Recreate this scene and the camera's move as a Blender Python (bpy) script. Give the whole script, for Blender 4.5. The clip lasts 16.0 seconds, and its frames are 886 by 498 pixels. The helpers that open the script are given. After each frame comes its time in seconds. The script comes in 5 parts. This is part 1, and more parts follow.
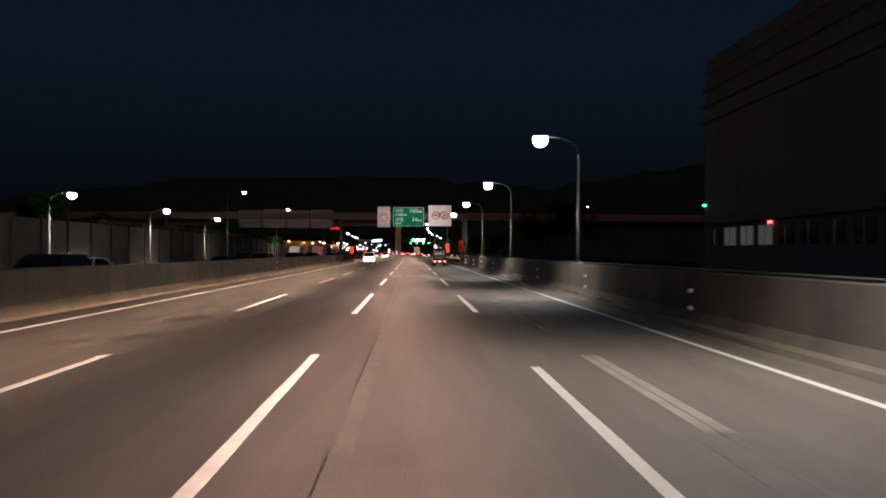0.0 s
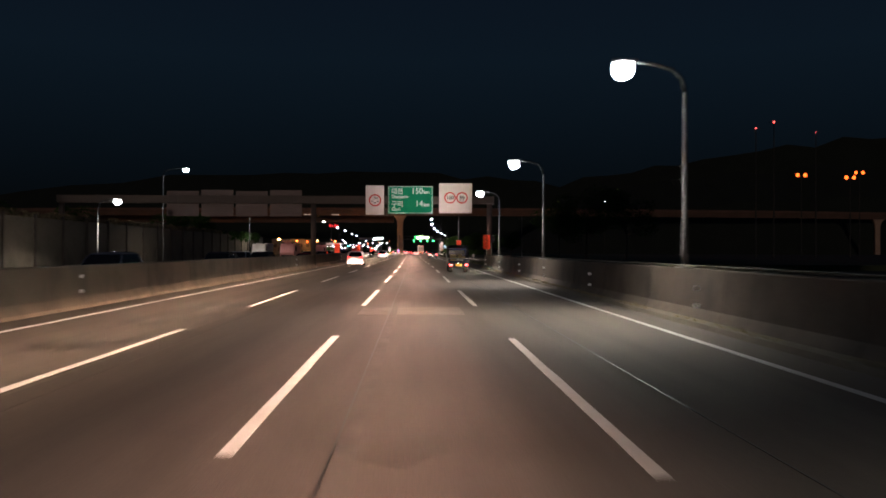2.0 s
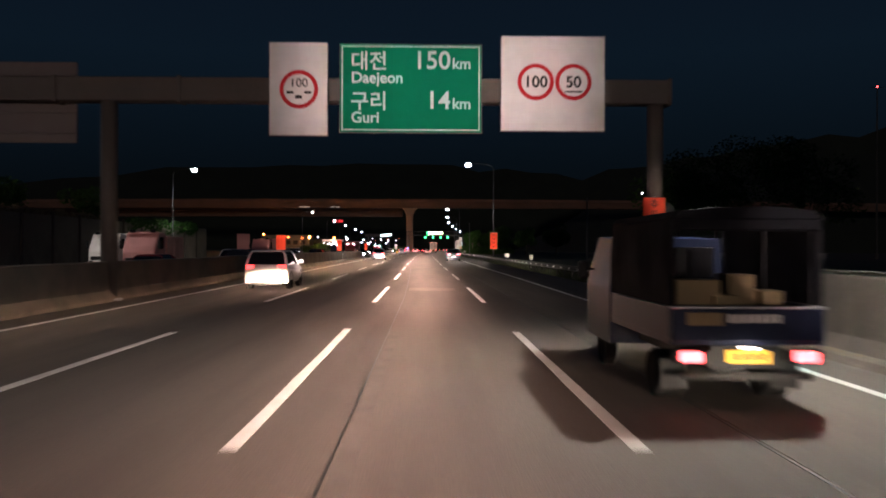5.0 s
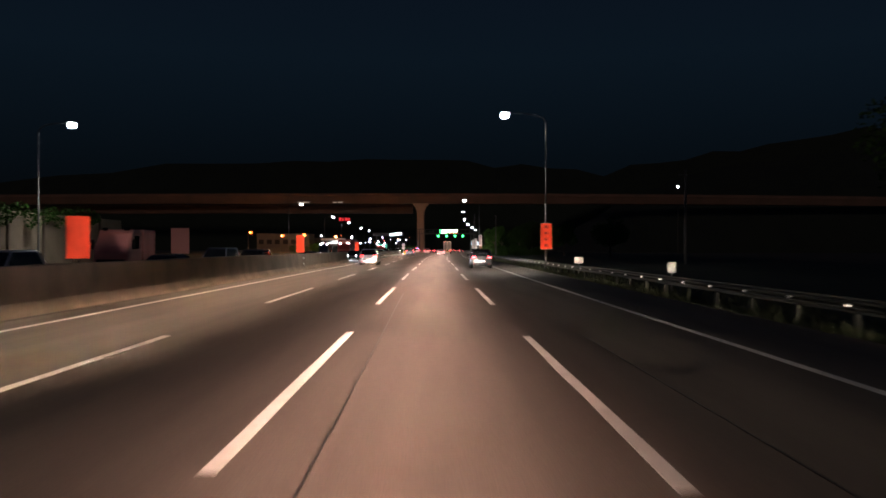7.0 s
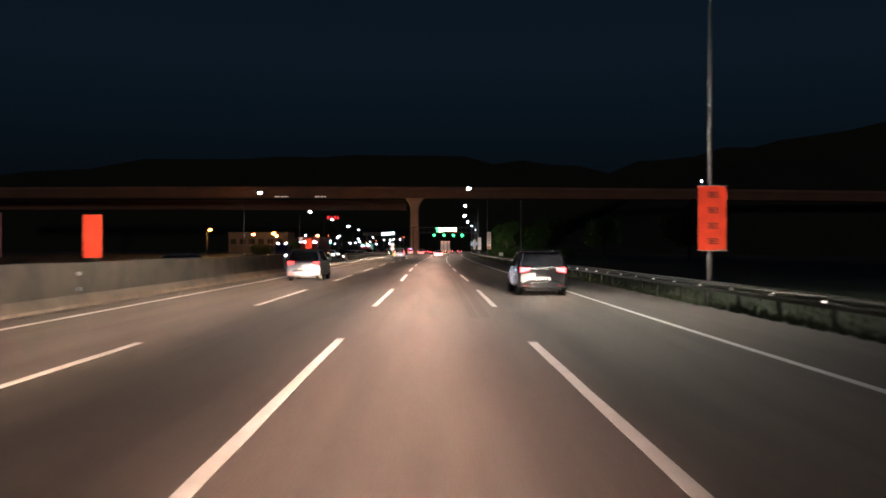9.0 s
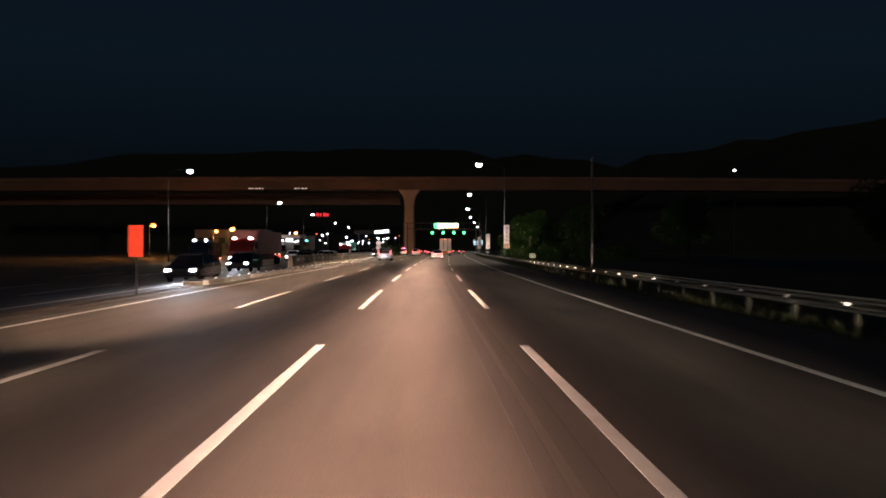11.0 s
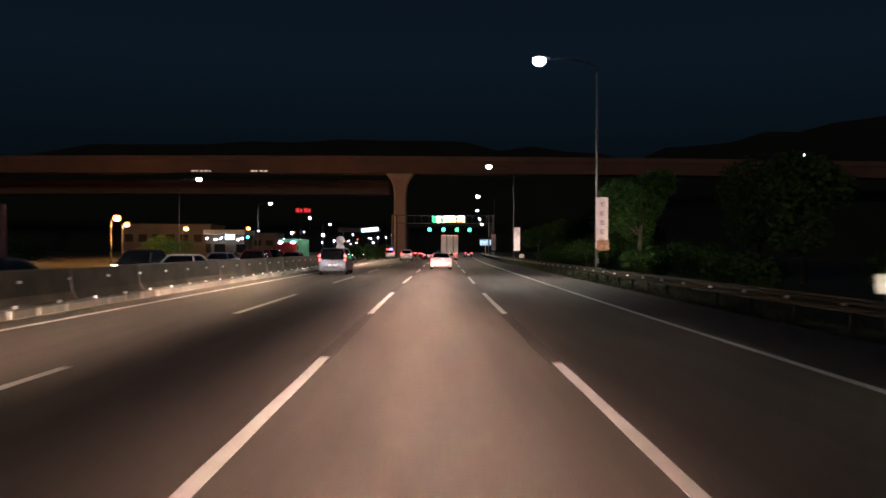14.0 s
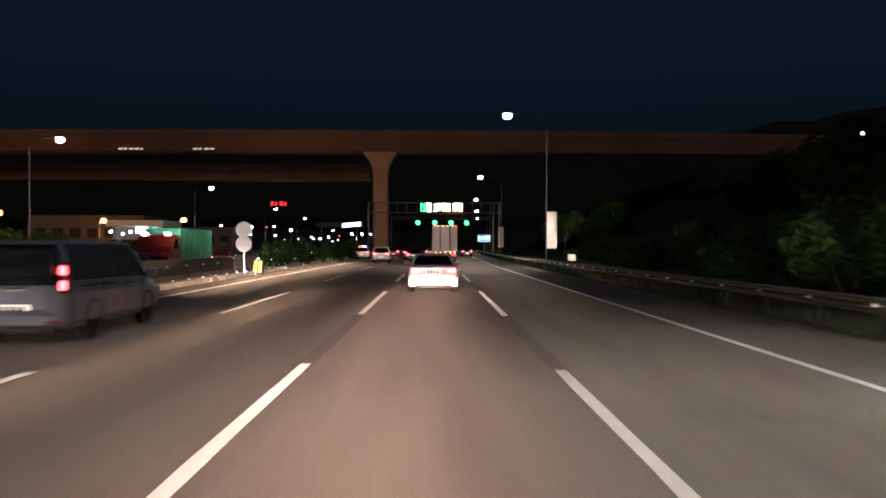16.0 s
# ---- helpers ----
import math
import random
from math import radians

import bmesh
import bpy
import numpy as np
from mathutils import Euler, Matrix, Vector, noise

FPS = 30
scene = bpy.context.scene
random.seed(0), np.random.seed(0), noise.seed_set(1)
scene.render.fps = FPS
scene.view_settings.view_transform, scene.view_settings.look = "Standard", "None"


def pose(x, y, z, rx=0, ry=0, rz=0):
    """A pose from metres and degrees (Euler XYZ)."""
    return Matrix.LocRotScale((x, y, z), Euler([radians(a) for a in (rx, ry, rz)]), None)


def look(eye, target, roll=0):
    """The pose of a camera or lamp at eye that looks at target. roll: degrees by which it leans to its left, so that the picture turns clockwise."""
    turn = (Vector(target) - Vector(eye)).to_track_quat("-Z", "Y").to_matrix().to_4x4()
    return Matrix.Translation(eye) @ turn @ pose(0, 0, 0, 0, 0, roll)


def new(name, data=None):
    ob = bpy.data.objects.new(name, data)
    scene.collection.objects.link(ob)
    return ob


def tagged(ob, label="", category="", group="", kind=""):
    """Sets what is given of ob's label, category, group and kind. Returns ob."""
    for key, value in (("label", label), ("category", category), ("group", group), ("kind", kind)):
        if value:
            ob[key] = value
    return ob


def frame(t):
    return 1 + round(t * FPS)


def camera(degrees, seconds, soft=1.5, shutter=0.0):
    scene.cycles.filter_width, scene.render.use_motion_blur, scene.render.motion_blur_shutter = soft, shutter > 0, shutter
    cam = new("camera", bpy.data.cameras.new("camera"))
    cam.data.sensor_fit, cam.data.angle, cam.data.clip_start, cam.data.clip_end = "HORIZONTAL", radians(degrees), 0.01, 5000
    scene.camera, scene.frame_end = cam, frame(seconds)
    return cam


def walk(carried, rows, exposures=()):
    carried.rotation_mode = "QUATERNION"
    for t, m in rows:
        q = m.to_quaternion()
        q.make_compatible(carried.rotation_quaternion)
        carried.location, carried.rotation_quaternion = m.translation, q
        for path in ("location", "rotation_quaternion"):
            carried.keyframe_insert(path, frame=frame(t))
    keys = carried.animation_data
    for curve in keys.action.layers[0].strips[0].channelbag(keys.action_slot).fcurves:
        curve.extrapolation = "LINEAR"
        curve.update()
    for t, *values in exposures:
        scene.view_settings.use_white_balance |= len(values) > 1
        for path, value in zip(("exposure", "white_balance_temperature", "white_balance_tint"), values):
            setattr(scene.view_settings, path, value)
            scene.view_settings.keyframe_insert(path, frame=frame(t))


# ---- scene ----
PATH = [  # seconds, eye, target, roll
    (0, (-0.212, -4.921, 1.801), (-0.1372, -2.922, 1.8080), 0.27),
    (0.5, (-0.256, 4.777, 1.793), (-0.1854, 6.776, 1.7981), 0.26),
    (1, (-0.234, 14.225, 1.792), (-0.1655, 16.224, 1.7945), 0.19),
    (1.5, (-0.246, 23.273, 1.795), (-0.1761, 25.272, 1.7991), 0.15),
    (2, (-0.223, 33.177, 1.783), (-0.1559, 35.176, 1.7865), 0.11),
    (2.5, (-0.240, 42.871, 1.777), (-0.1729, 44.870, 1.7816), 0.18),
    (3, (-0.214, 52.212, 1.781), (-0.1510, 54.211, 1.7819), 0.01),
    (3.5, (-0.224, 61.918, 1.766), (-0.1578, 63.917, 1.7660), -0.13),
    (4, (-0.228, 72.099, 1.779), (-0.1677, 74.098, 1.7770), 0.04),
    (6.5, (-0.018, 122.885, 1.758), (-0.0073, 124.885, 1.7566), 0.01),
    (7, (-0.129, 133.229, 1.757), (-0.1210, 135.229, 1.7551), 0.08),
    (7.5, (-0.373, 143.556, 1.744), (-0.3599, 145.556, 1.7417), 0.22),
    (8, (-0.301, 153.881, 1.736), (-0.2911, 155.881, 1.7353), 0.06),
    (8.5, (-0.476, 164.344, 1.724), (-0.4586, 166.344, 1.7245), 0.21),
    (11, (-0.353, 215.900, 1.709), (-0.3305, 217.900, 1.7078), -0.01),
    (11.5, (-0.423, 226.184, 1.710), (-0.4016, 228.184, 1.7111), -0.03),
    (12, (-0.557, 236.374, 1.700), (-0.5351, 238.374, 1.6993), 0.07),
    (12.5, (-0.606, 246.670, 1.694), (-0.5848, 248.670, 1.6941), 0.06),
    (13, (-0.702, 256.977, 1.713), (-0.6778, 258.977, 1.7072), 0.08),
    (13.5, (-0.707, 267.221, 1.704), (-0.6810, 269.221, 1.6986), 0.11),
    (14, (-0.735, 277.404, 1.717), (-0.7034, 279.404, 1.7185), 0.22),
    (14.5, (-0.637, 287.833, 1.696), (-0.6005, 289.833, 1.7003), 0.18),
    (15, (-0.554, 298.180, 1.683), (-0.5123, 300.180, 1.6788), 0.31),
    (15.5, (-0.371, 308.587, 1.677), (-0.3245, 310.586, 1.6752), 0.12),
    (16, (-0.228, 318.601, 1.696), (-0.1739, 320.600, 1.6914), 0.12),
]
EXPOSURES = [(0.0, 0.25, 6450, 10), (0.5, 0.5, 6450, 10), (1.5, 0.32, 6650, 10), (2.5, 0.22, 6850, 10), (3.2, 0.28, 6600, 10), (4.2, 0.4, 6300, 10), (6.3, 0.1, 6700, 10), (8.0, 0.15, 6700, 9), (8.7, 0.3, 6550, 8), (10.8, 0.2, 6900, 10), (12.5, 0.1, 7200, 10), (13.5, 0.15, 6900, 10), (14.5, 0.35, 6350, 8), (15.0, 0.4, 6350, 9), (16.0, 0.38, 6400, 11)]
cam = camera(55.7, 16.0, soft=1.7, shutter=0.4)
walk(cam, [(t, look(e, g, r)) for t, e, g, r in PATH], exposures=EXPOSURES)

# ---- night sky ----
world = bpy.data.worlds.new("night_sky")
scene.world = world
world.use_nodes = True
wn = world.node_tree
bg = wn.nodes["Background"]
wtc = wn.nodes.new("ShaderNodeTexCoord")
wsep = wn.nodes.new("ShaderNodeSeparateXYZ")
wramp = wn.nodes.new("ShaderNodeValToRGB")
wn.links.new(wtc.outputs["Generated"], wsep.inputs[0])
wn.links.new(wsep.outputs["Z"], wramp.inputs[0])
wn.links.new(wramp.outputs[0], bg.inputs[0])
els = wramp.color_ramp.elements
els[0].position, els[0].color = 0.06, (0.0012, 0.0021, 0.0031, 1)
els[1].position, els[1].color = 0.45, (0.0022, 0.0036, 0.0090, 1)
mid = els.new(0.22)
mid.color = (0.0025, 0.0058, 0.0105, 1)
bg.inputs[1].default_value = 1.2


def lamp(name, kind, m, power, colour, size=0.15, cone=0, blend=1.0):
    data = bpy.data.lights.new(name, kind)
    data.energy, data.color = power, colour
    if kind == "SUN":
        data.angle = radians(size)
    else:
        data.shadow_soft_size = size
    if cone:
        data.spot_size, data.spot_blend = radians(cone), blend
    ob = new(name, data)
    ob.matrix_world = m
    return ob


def bend_far(y):
    """Sideways drift of the far road, which bends to the right."""
    return 0.03 + 0.009 * max(0, y - 330) + 0.00012 * max(0, y - 330) ** 2


def drift(y):
    """Sideways drift of the lanes before the bend."""
    return float(np.interp(y, (112, 196, 220, 256, 292, 328, 340), (-0.07, -0.48, -0.48, -0.71, -0.59, -0.14, 0.08)))


# one weak sun added in place of headlights, low and forward, to brighten faces towards the camera
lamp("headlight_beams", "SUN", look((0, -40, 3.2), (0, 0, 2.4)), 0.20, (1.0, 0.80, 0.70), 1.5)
# fixed fill spots added along the bare lane in place of the moving low beams of the driver's car and those ahead: flat,
# wide fans under the cut-off
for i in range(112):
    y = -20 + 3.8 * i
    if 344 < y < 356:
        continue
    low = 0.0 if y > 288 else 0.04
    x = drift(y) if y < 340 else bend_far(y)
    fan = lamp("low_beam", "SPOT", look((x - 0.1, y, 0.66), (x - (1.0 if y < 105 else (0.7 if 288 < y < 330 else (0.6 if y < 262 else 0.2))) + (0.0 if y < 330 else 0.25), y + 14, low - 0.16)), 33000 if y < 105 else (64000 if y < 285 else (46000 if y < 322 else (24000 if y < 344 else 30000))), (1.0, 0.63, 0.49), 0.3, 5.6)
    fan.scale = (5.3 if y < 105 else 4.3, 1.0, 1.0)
# more fill spots added along the left lane, beside the median, not tied to any car
for i in range(78):
    y = -18 + 5.3 * i
    x = drift(y) if y < 340 else bend_far(y)
    power = (8000 if 84 < y else (22000 if 60 < y else 34000)) if y < 118 else (50000 if y < 165 else (36000 if y < 205 else (52000 if y < 236 else (34000 if y < 292 else 38000))))
    if 314 < y < 338:
        fan = lamp("left_lane_beam", "SPOT", look((x - 4.2, y, 0.66), (x - 4.5, y + 14, -0.16)), 26000, (1.0, 0.66, 0.46), 0.3, 5.6)
        fan.scale = (2.6, 1.0, 1.0)
        continue
    wide = y < 60 or 112 < y < 232
    side = 6.2 if 232 < y < 300 else 7.4
    fan = lamp("left_lane_beam", "SPOT", look((x - (6.3 if wide else side), y, 0.66), (x - (7.2 if wide else side + 1.3), y + 14, -0.16)), power * (0.6 if 112 < y < 128 or 202 < y < 219 else (0.95 if wide else 0.8 if y < 300 else 1.0)), (1.0, 0.66, 0.46), 0.3, 5.6)
    fan.scale = (7.2 if wide else 6.0, 1.0, 1.0)
# faint fill spots added along the slow lane on the right, not tied to any car
for i in range(62):
    y = 42 + 6.2 * i
    x = 0.0 if y < 330 else bend_far(y)
    fan = lamp("right_lane_beam", "SPOT", look((x + 3.2, y, 0.66), (x + 3.5, y + 14, -0.14)), float(np.interp(y, (104, 185, 190, 207, 211, 234, 244, 270, 290, 318, 326, 345), (3800, 3800, 2600, 2600, 8000, 7000, 4000, 4000, 5500, 5500, 4500, 16000))), (1.0, 0.80, 0.62), 0.3, 5.4)
    fan.scale = (4.4, 1.0, 1.0)
# fill spots added on the shoulder to brighten the guardrail and its reflectors
for i in range(17):
    y = 96 + 18 * i
    lamp("rail_beam", "SPOT", look((7.3 + bend_far(y), y, 0.72), (8.42 + bend_far(y + 30), y + 30, 0.62)), 12000, (1.0, 0.84, 0.66), 0.1, 6)
# the same added fill for the kerb and the low barrier's reflectors
for i in range(8):
    y = 232 + 17 * i
    lamp("kerb_beam", "SPOT", look((-9.5 + drift(y), y, 0.72), (-10.5 + drift(y + 30), y + 30, 0.55)), 16000, (1.0, 0.86, 0.72), 0.1, 7)
# glaring headlamps of the nearest oncoming cars
for x, y in ((-13.2, 258.3), (-14.9, 278.0), (-18.8, 296.2)):
    lamp("oncoming_beam", "SPOT", look((x, y, 0.62), (x + 4.5, y - 18, 0.0)), 3000, (0.70, 0.80, 1.0), 0.1, 40)
# sodium lamps of the side streets
for x, y, z, p in ((-57.0, 386, 6.3, 4500), (-41, 386, 5.5, 3500), (-55.8, 430.7, 6.0, 4500), (-55.6, 467, 6.1, 4500), (-41.2, 465, 6.2, 4500)):
    lamp("sodium_light", "POINT", pose(x, y - 0.8, z - 0.4), p, (1.0, 0.42, 0.12), 0.2)
# fill spots added and aimed at signs, banners, lorry, sedan and van, in place of passing headlights
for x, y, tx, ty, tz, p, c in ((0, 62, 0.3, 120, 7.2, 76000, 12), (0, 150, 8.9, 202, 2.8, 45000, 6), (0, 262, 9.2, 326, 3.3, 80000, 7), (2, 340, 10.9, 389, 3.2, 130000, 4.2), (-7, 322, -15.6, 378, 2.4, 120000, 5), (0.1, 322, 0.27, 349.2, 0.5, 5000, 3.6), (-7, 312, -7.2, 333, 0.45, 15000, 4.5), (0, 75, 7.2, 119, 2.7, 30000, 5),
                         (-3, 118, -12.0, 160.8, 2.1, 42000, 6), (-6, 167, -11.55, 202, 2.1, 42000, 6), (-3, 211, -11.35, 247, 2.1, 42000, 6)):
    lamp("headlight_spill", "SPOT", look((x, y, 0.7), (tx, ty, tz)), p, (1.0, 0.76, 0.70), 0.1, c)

# ---- helpers for building ----


def part(name, bm, material, parent=None, label="", smooth=False):
    me = bpy.data.meshes.new(name)
    bmesh.ops.recalc_face_normals(bm, faces=bm.faces)
    bm.to_mesh(me)
    bm.free()
    if smooth:
        me.polygons.foreach_set("use_smooth", [True] * len(me.polygons))
    me.materials.append(material)
    ob = new(name, me)
    if parent is not None:
        ob.parent = parent
    if label:
        ob["label"] = label
    return ob


def share(name, me, m, parent=None):
    ob = new(name, me)
    if parent is not None:
        ob.parent = parent
    ob.matrix_basis = m
    return ob


def empty(name, m=None):
    ob = new(name)
    ob.empty_display_size = 0.3
    if m is not None:
        ob.matrix_basis = m
    return ob


def box(x0, x1, y0, y1, z0, z1, bevel=0.0, bm=None, seg=1):
    own = bmesh.new()
    bmesh.ops.create_cube(own, size=1)
    for v in own.verts:
        v.co = Vector(((x0 + x1) / 2 + v.co.x * (x1 - x0), (y0 + y1) / 2 + v.co.y * (y1 - y0), (z0 + z1) / 2 + v.co.z * (z1 - z0)))
    if bevel:
        bmesh.ops.bevel(own, geom=own.edges[:], offset=bevel, segments=seg, affect="EDGES", profile=0.5)
    return merge(bm, own)


def merge(bm, own):
    if bm is None:
        return own
    seen = {}
    for v in own.verts:
        seen[v] = bm.verts.new(v.co)
    for f in own.faces:
        bm.faces.new([seen[v] for v in f.verts])
    own.free()
    return bm


def rod(p0, p1, r0, r1=None, n=12, bm=None):
    return pipe([p0, p1], [r0, r0 if r1 is None else r1], n, bm)


def pipe(points, radii, n=12, bm=None):
    bm = bm or bmesh.new()
    points = [Vector(p) for p in points]
    if not hasattr(radii, "__len__"):
        radii = [radii] * len(points)
    rings, side = [], None
    for i, p in enumerate(points):
        d = (points[min(i + 1, len(points) - 1)] - points[max(i - 1, 0)]).normalized()
        if side is None:
            side = d.orthogonal().normalized()
        side = (side - d * side.dot(d)).normalized()
        up = d.cross(side)
        rings.append([bm.verts.new(p + radii[i] * (side * math.cos(a) + up * math.sin(a))) for a in [2 * math.pi * k / n for k in range(n)]])
    skin(bm, rings)
    return bm


def skin(bm, rings, caps=True, closed=True):
    n = len(rings[0])
    for a, b in zip(rings, rings[1:]):
        for k in range(n if closed else n - 1):
            bm.faces.new((a[k], a[(k + 1) % n], b[(k + 1) % n], b[k]))
    if caps and closed:
        bm.faces.new(rings[0])
        bm.faces.new(rings[-1][::-1])


def loft(sections, bm=None):
    bm = bm or bmesh.new()
    skin(bm, [[bm.verts.new(p) for p in s] for s in sections])
    return bm


def extrude_y(profile, y0, y1, bm=None, steps=1):
    ys = [y0 + (y1 - y0) * i / steps for i in range(steps + 1)]
    return loft([[(x, y, z) for x, z in profile] for y in ys], bm)


def slab(points, z0, z1, bm=None):
    return loft([[(x, y, z0) for x, y in points], [(x, y, z1) for x, y in points]], bm)


# ---- materials ----


def material(name, colour, rough=0.6, metal=0.0, grain=0.0, scale=30.0, wear=0.0, wear_scale=1.2, bump=0.0, stretch=(1, 1, 1), emit=None, power=0.0, spread=0.0, dirt=None, gloss=None, sheen=0.0):
    m = bpy.data.materials.new(name)
    m.use_nodes = True
    nt = m.node_tree
    b = nt.nodes["Principled BSDF"]
    b.inputs["Base Color"].default_value = (*colour, 1)
    b.inputs["Roughness"].default_value = rough
    b.inputs["Metallic"].default_value = metal
    if sheen:
        b.inputs["Sheen Weight"].default_value, b.inputs["Sheen Roughness"].default_value = sheen, 0.35
    if gloss is not None:
        b.inputs["Specular IOR Level"].default_value = gloss
    tc = nt.nodes.new("ShaderNodeTexCoord")
    mp = nt.nodes.new("ShaderNodeMapping")
    mp.inputs["Scale"].default_value = stretch
    nt.links.new(tc.outputs["Object"], mp.inputs[0])

    def noise_node(s, detail=5.0):
        t = nt.nodes.new("ShaderNodeTexNoise")
        t.inputs["Scale"].default_value, t.inputs["Detail"].default_value = s, detail
        nt.links.new(mp.outputs[0], t.inputs["Vector"])
        return t

    def mix(a, colour_b, fac):
        x = nt.nodes.new("ShaderNodeMix")
        x.data_type = "RGBA"
        nt.links.new(fac, x.inputs["Factor"])
        if hasattr(a, "is_linked"):
            nt.links.new(a, x.inputs[6])
        else:
            x.inputs[6].default_value = (*a, 1)
        x.inputs[7].default_value = (*colour_b, 1)
        return x.outputs[2]

    out = None
    if grain:
        t = noise_node(scale)
        out = mix([c * (1 - grain) for c in colour], [min(1, c * (1 + grain)) for c in colour], t.outputs["Fac"])
        if bump:
            bp = nt.nodes.new("ShaderNodeBump")
            bp.inputs["Strength"].default_value, bp.inputs["Distance"].default_value = bump, 0.02
            nt.links.new(t.outputs["Fac"], bp.inputs["Height"])
            nt.links.new(bp.outputs[0], b.inputs["Normal"])
    if wear:
        t = noise_node(wear_scale, 8.0)
        r = nt.nodes.new("ShaderNodeValToRGB")
        r.color_ramp.elements[0].position, r.color_ramp.elements[1].position = 0.42, 0.68
        r.color_ramp.elements[1].color = (wear, wear, wear, 1)
        nt.links.new(t.outputs["Fac"], r.inputs[0])
        out = mix(out if out is not None else colour, dirt or [c * 0.45 for c in colour], r.outputs[0])
    if spread:
        oi = nt.nodes.new("ShaderNodeObjectInfo")
        hv = nt.nodes.new("ShaderNodeHueSaturation")
        mr = nt.nodes.new("ShaderNodeMapRange")
        mr.inputs[3].default_value, mr.inputs[4].default_value = 1 - spread, 1 + spread
        nt.links.new(oi.outputs["Random"], mr.inputs[0])
        nt.links.new(mr.outputs[0], hv.inputs["Value"])
        if out is not None:
            nt.links.new(out, hv.inputs["Color"])
        else:
            hv.inputs["Color"].default_value = (*colour, 1)
        out = hv.outputs[0]
    if out is not None:
        nt.links.new(out, b.inputs["Base Color"])
    if emit:
        b.inputs["Emission Color"].default_value = (*emit, 1)
        b.inputs["Emission Strength"].default_value = power
    return m


ASPHALT = material("asphalt", (0.106, 0.085, 0.072), 0.8, grain=0.32, scale=45, wear=0.65, wear_scale=0.75, bump=0.18, stretch=(1.6, 0.10, 1), dirt=(0.059, 0.048, 0.041))
PATCH = material("light_asphalt_patch", (0.165, 0.140, 0.120), 0.85, grain=0.3, scale=40, wear=0.5, wear_scale=1.5, bump=0.3)
PALE = material("fresh_pale_patch", (0.25, 0.215, 0.185), 0.85, grain=0.3, scale=40, wear=0.5, wear_scale=1.5, bump=0.3)
FAINT = material("faint_asphalt_patch", (0.112, 0.094, 0.081), 0.85, grain=0.3, scale=40, wear=0.5, wear_scale=1.5, bump=0.2)
STREAK = material("dark_rubber_streak", (0.052, 0.043, 0.038), 0.75, grain=0.3, scale=20, wear=0.5, wear_scale=0.8, stretch=(1, 0.1, 1), dirt=(0.036, 0.032, 0.03))
TRACK = material("darker_wheel_track", (0.078, 0.063, 0.053), 0.8, grain=0.3, scale=45, wear=0.5, wear_scale=0.75, bump=0.18, stretch=(1.6, 0.10, 1), dirt=(0.055, 0.045, 0.038))
SEAL = material("crack_sealant", (0.010, 0.009, 0.009), 0.5, grain=0.3, scale=20)
LINE = material("white_road_paint", (0.47, 0.46, 0.45), 0.6, grain=0.12, scale=25, wear=0.4, wear_scale=3, bump=0.15, dirt=(0.30, 0.28, 0.25), sheen=0.17)
# edge lines: a paler copy of the paint carries the headlight it would return
EDGE_LINE = material("lightened_road_paint", (0.58, 0.58, 0.57), 0.55, grain=0.10, scale=25, wear=0.35, wear_scale=3, bump=0.15, dirt=(0.40, 0.39, 0.36), sheen=0.12)
KERB_FOOT = material("dusty_kerb_foot", (0.14, 0.115, 0.09), 0.9, grain=0.25, scale=8, wear=0.6, wear_scale=1.2, bump=0.3, dirt=(0.10, 0.085, 0.07))
CONCRETE = material("barrier_concrete", (0.21, 0.165, 0.125), 0.9, grain=0.14, scale=14, wear=0.6, wear_scale=0.8, bump=0.25, dirt=(0.10, 0.085, 0.07), spread=0.08)
CONCRETE_DARK = material("dark_concrete", (0.120, 0.093, 0.074), 0.9, grain=0.25, scale=10, wear=0.7, wear_scale=0.6, bump=0.25, dirt=(0.045, 0.040, 0.036), spread=0.12)
CURB = material("white_kerb_block", (0.27, 0.25, 0.235), 0.8, grain=0.2, scale=12, wear=0.6, wear_scale=2.5, dirt=(0.2, 0.19, 0.17), spread=0.15)
EARTH = material("dry_verge", (0.06, 0.058, 0.035), 0.95, grain=0.5, scale=6, wear=0.7, wear_scale=0.5, bump=0.5, dirt=(0.02, 0.028, 0.012))
VERGE = material("grassy_verge", (0.03, 0.042, 0.018), 0.95, grain=0.5, scale=6, wear=0.7, wear_scale=0.5, bump=0.5, dirt=(0.03, 0.03, 0.018))
DRY = material("dry_weeds", (0.20, 0.155, 0.09), 0.95, grain=0.4, scale=9)
GRASS = material("verge_grass", (0.034, 0.040, 0.018), 0.9, grain=0.4, scale=9, spread=0.2)
# one leaf colour in two copies: lamp-lit, and with the shade put in
LEAF = material("night_leaf", (0.036, 0.085, 0.018), 0.85, gloss=0.15, grain=0.4, scale=3, spread=0.2)
LEAF_DARK = material("shaded_leaf", (0.036, 0.078, 0.02), 0.85, gloss=0.1, grain=0.4, scale=3, spread=0.25)
BARK = material("tree_bark", (0.10, 0.08, 0.06), 0.9, grain=0.35, scale=14, bump=0.4)
STEEL = material("galvanised_steel", (0.42, 0.43, 0.44), 0.45, 0.85, grain=0.15, scale=20, wear=0.4, wear_scale=3, dirt=(0.22, 0.21, 0.2))
POLE = material("painted_lamp_pole", (0.075, 0.077, 0.08), 0.7, 0.0, grain=0.1, scale=12, wear=0.35, wear_scale=2, dirt=(0.06, 0.058, 0.055))
# shade put into the pole colour, so arms, masts and left poles stay dim
POLE_DARK = material("dimmed_pole_paint", (0.022, 0.023, 0.024), 0.75, grain=0.1, scale=12)
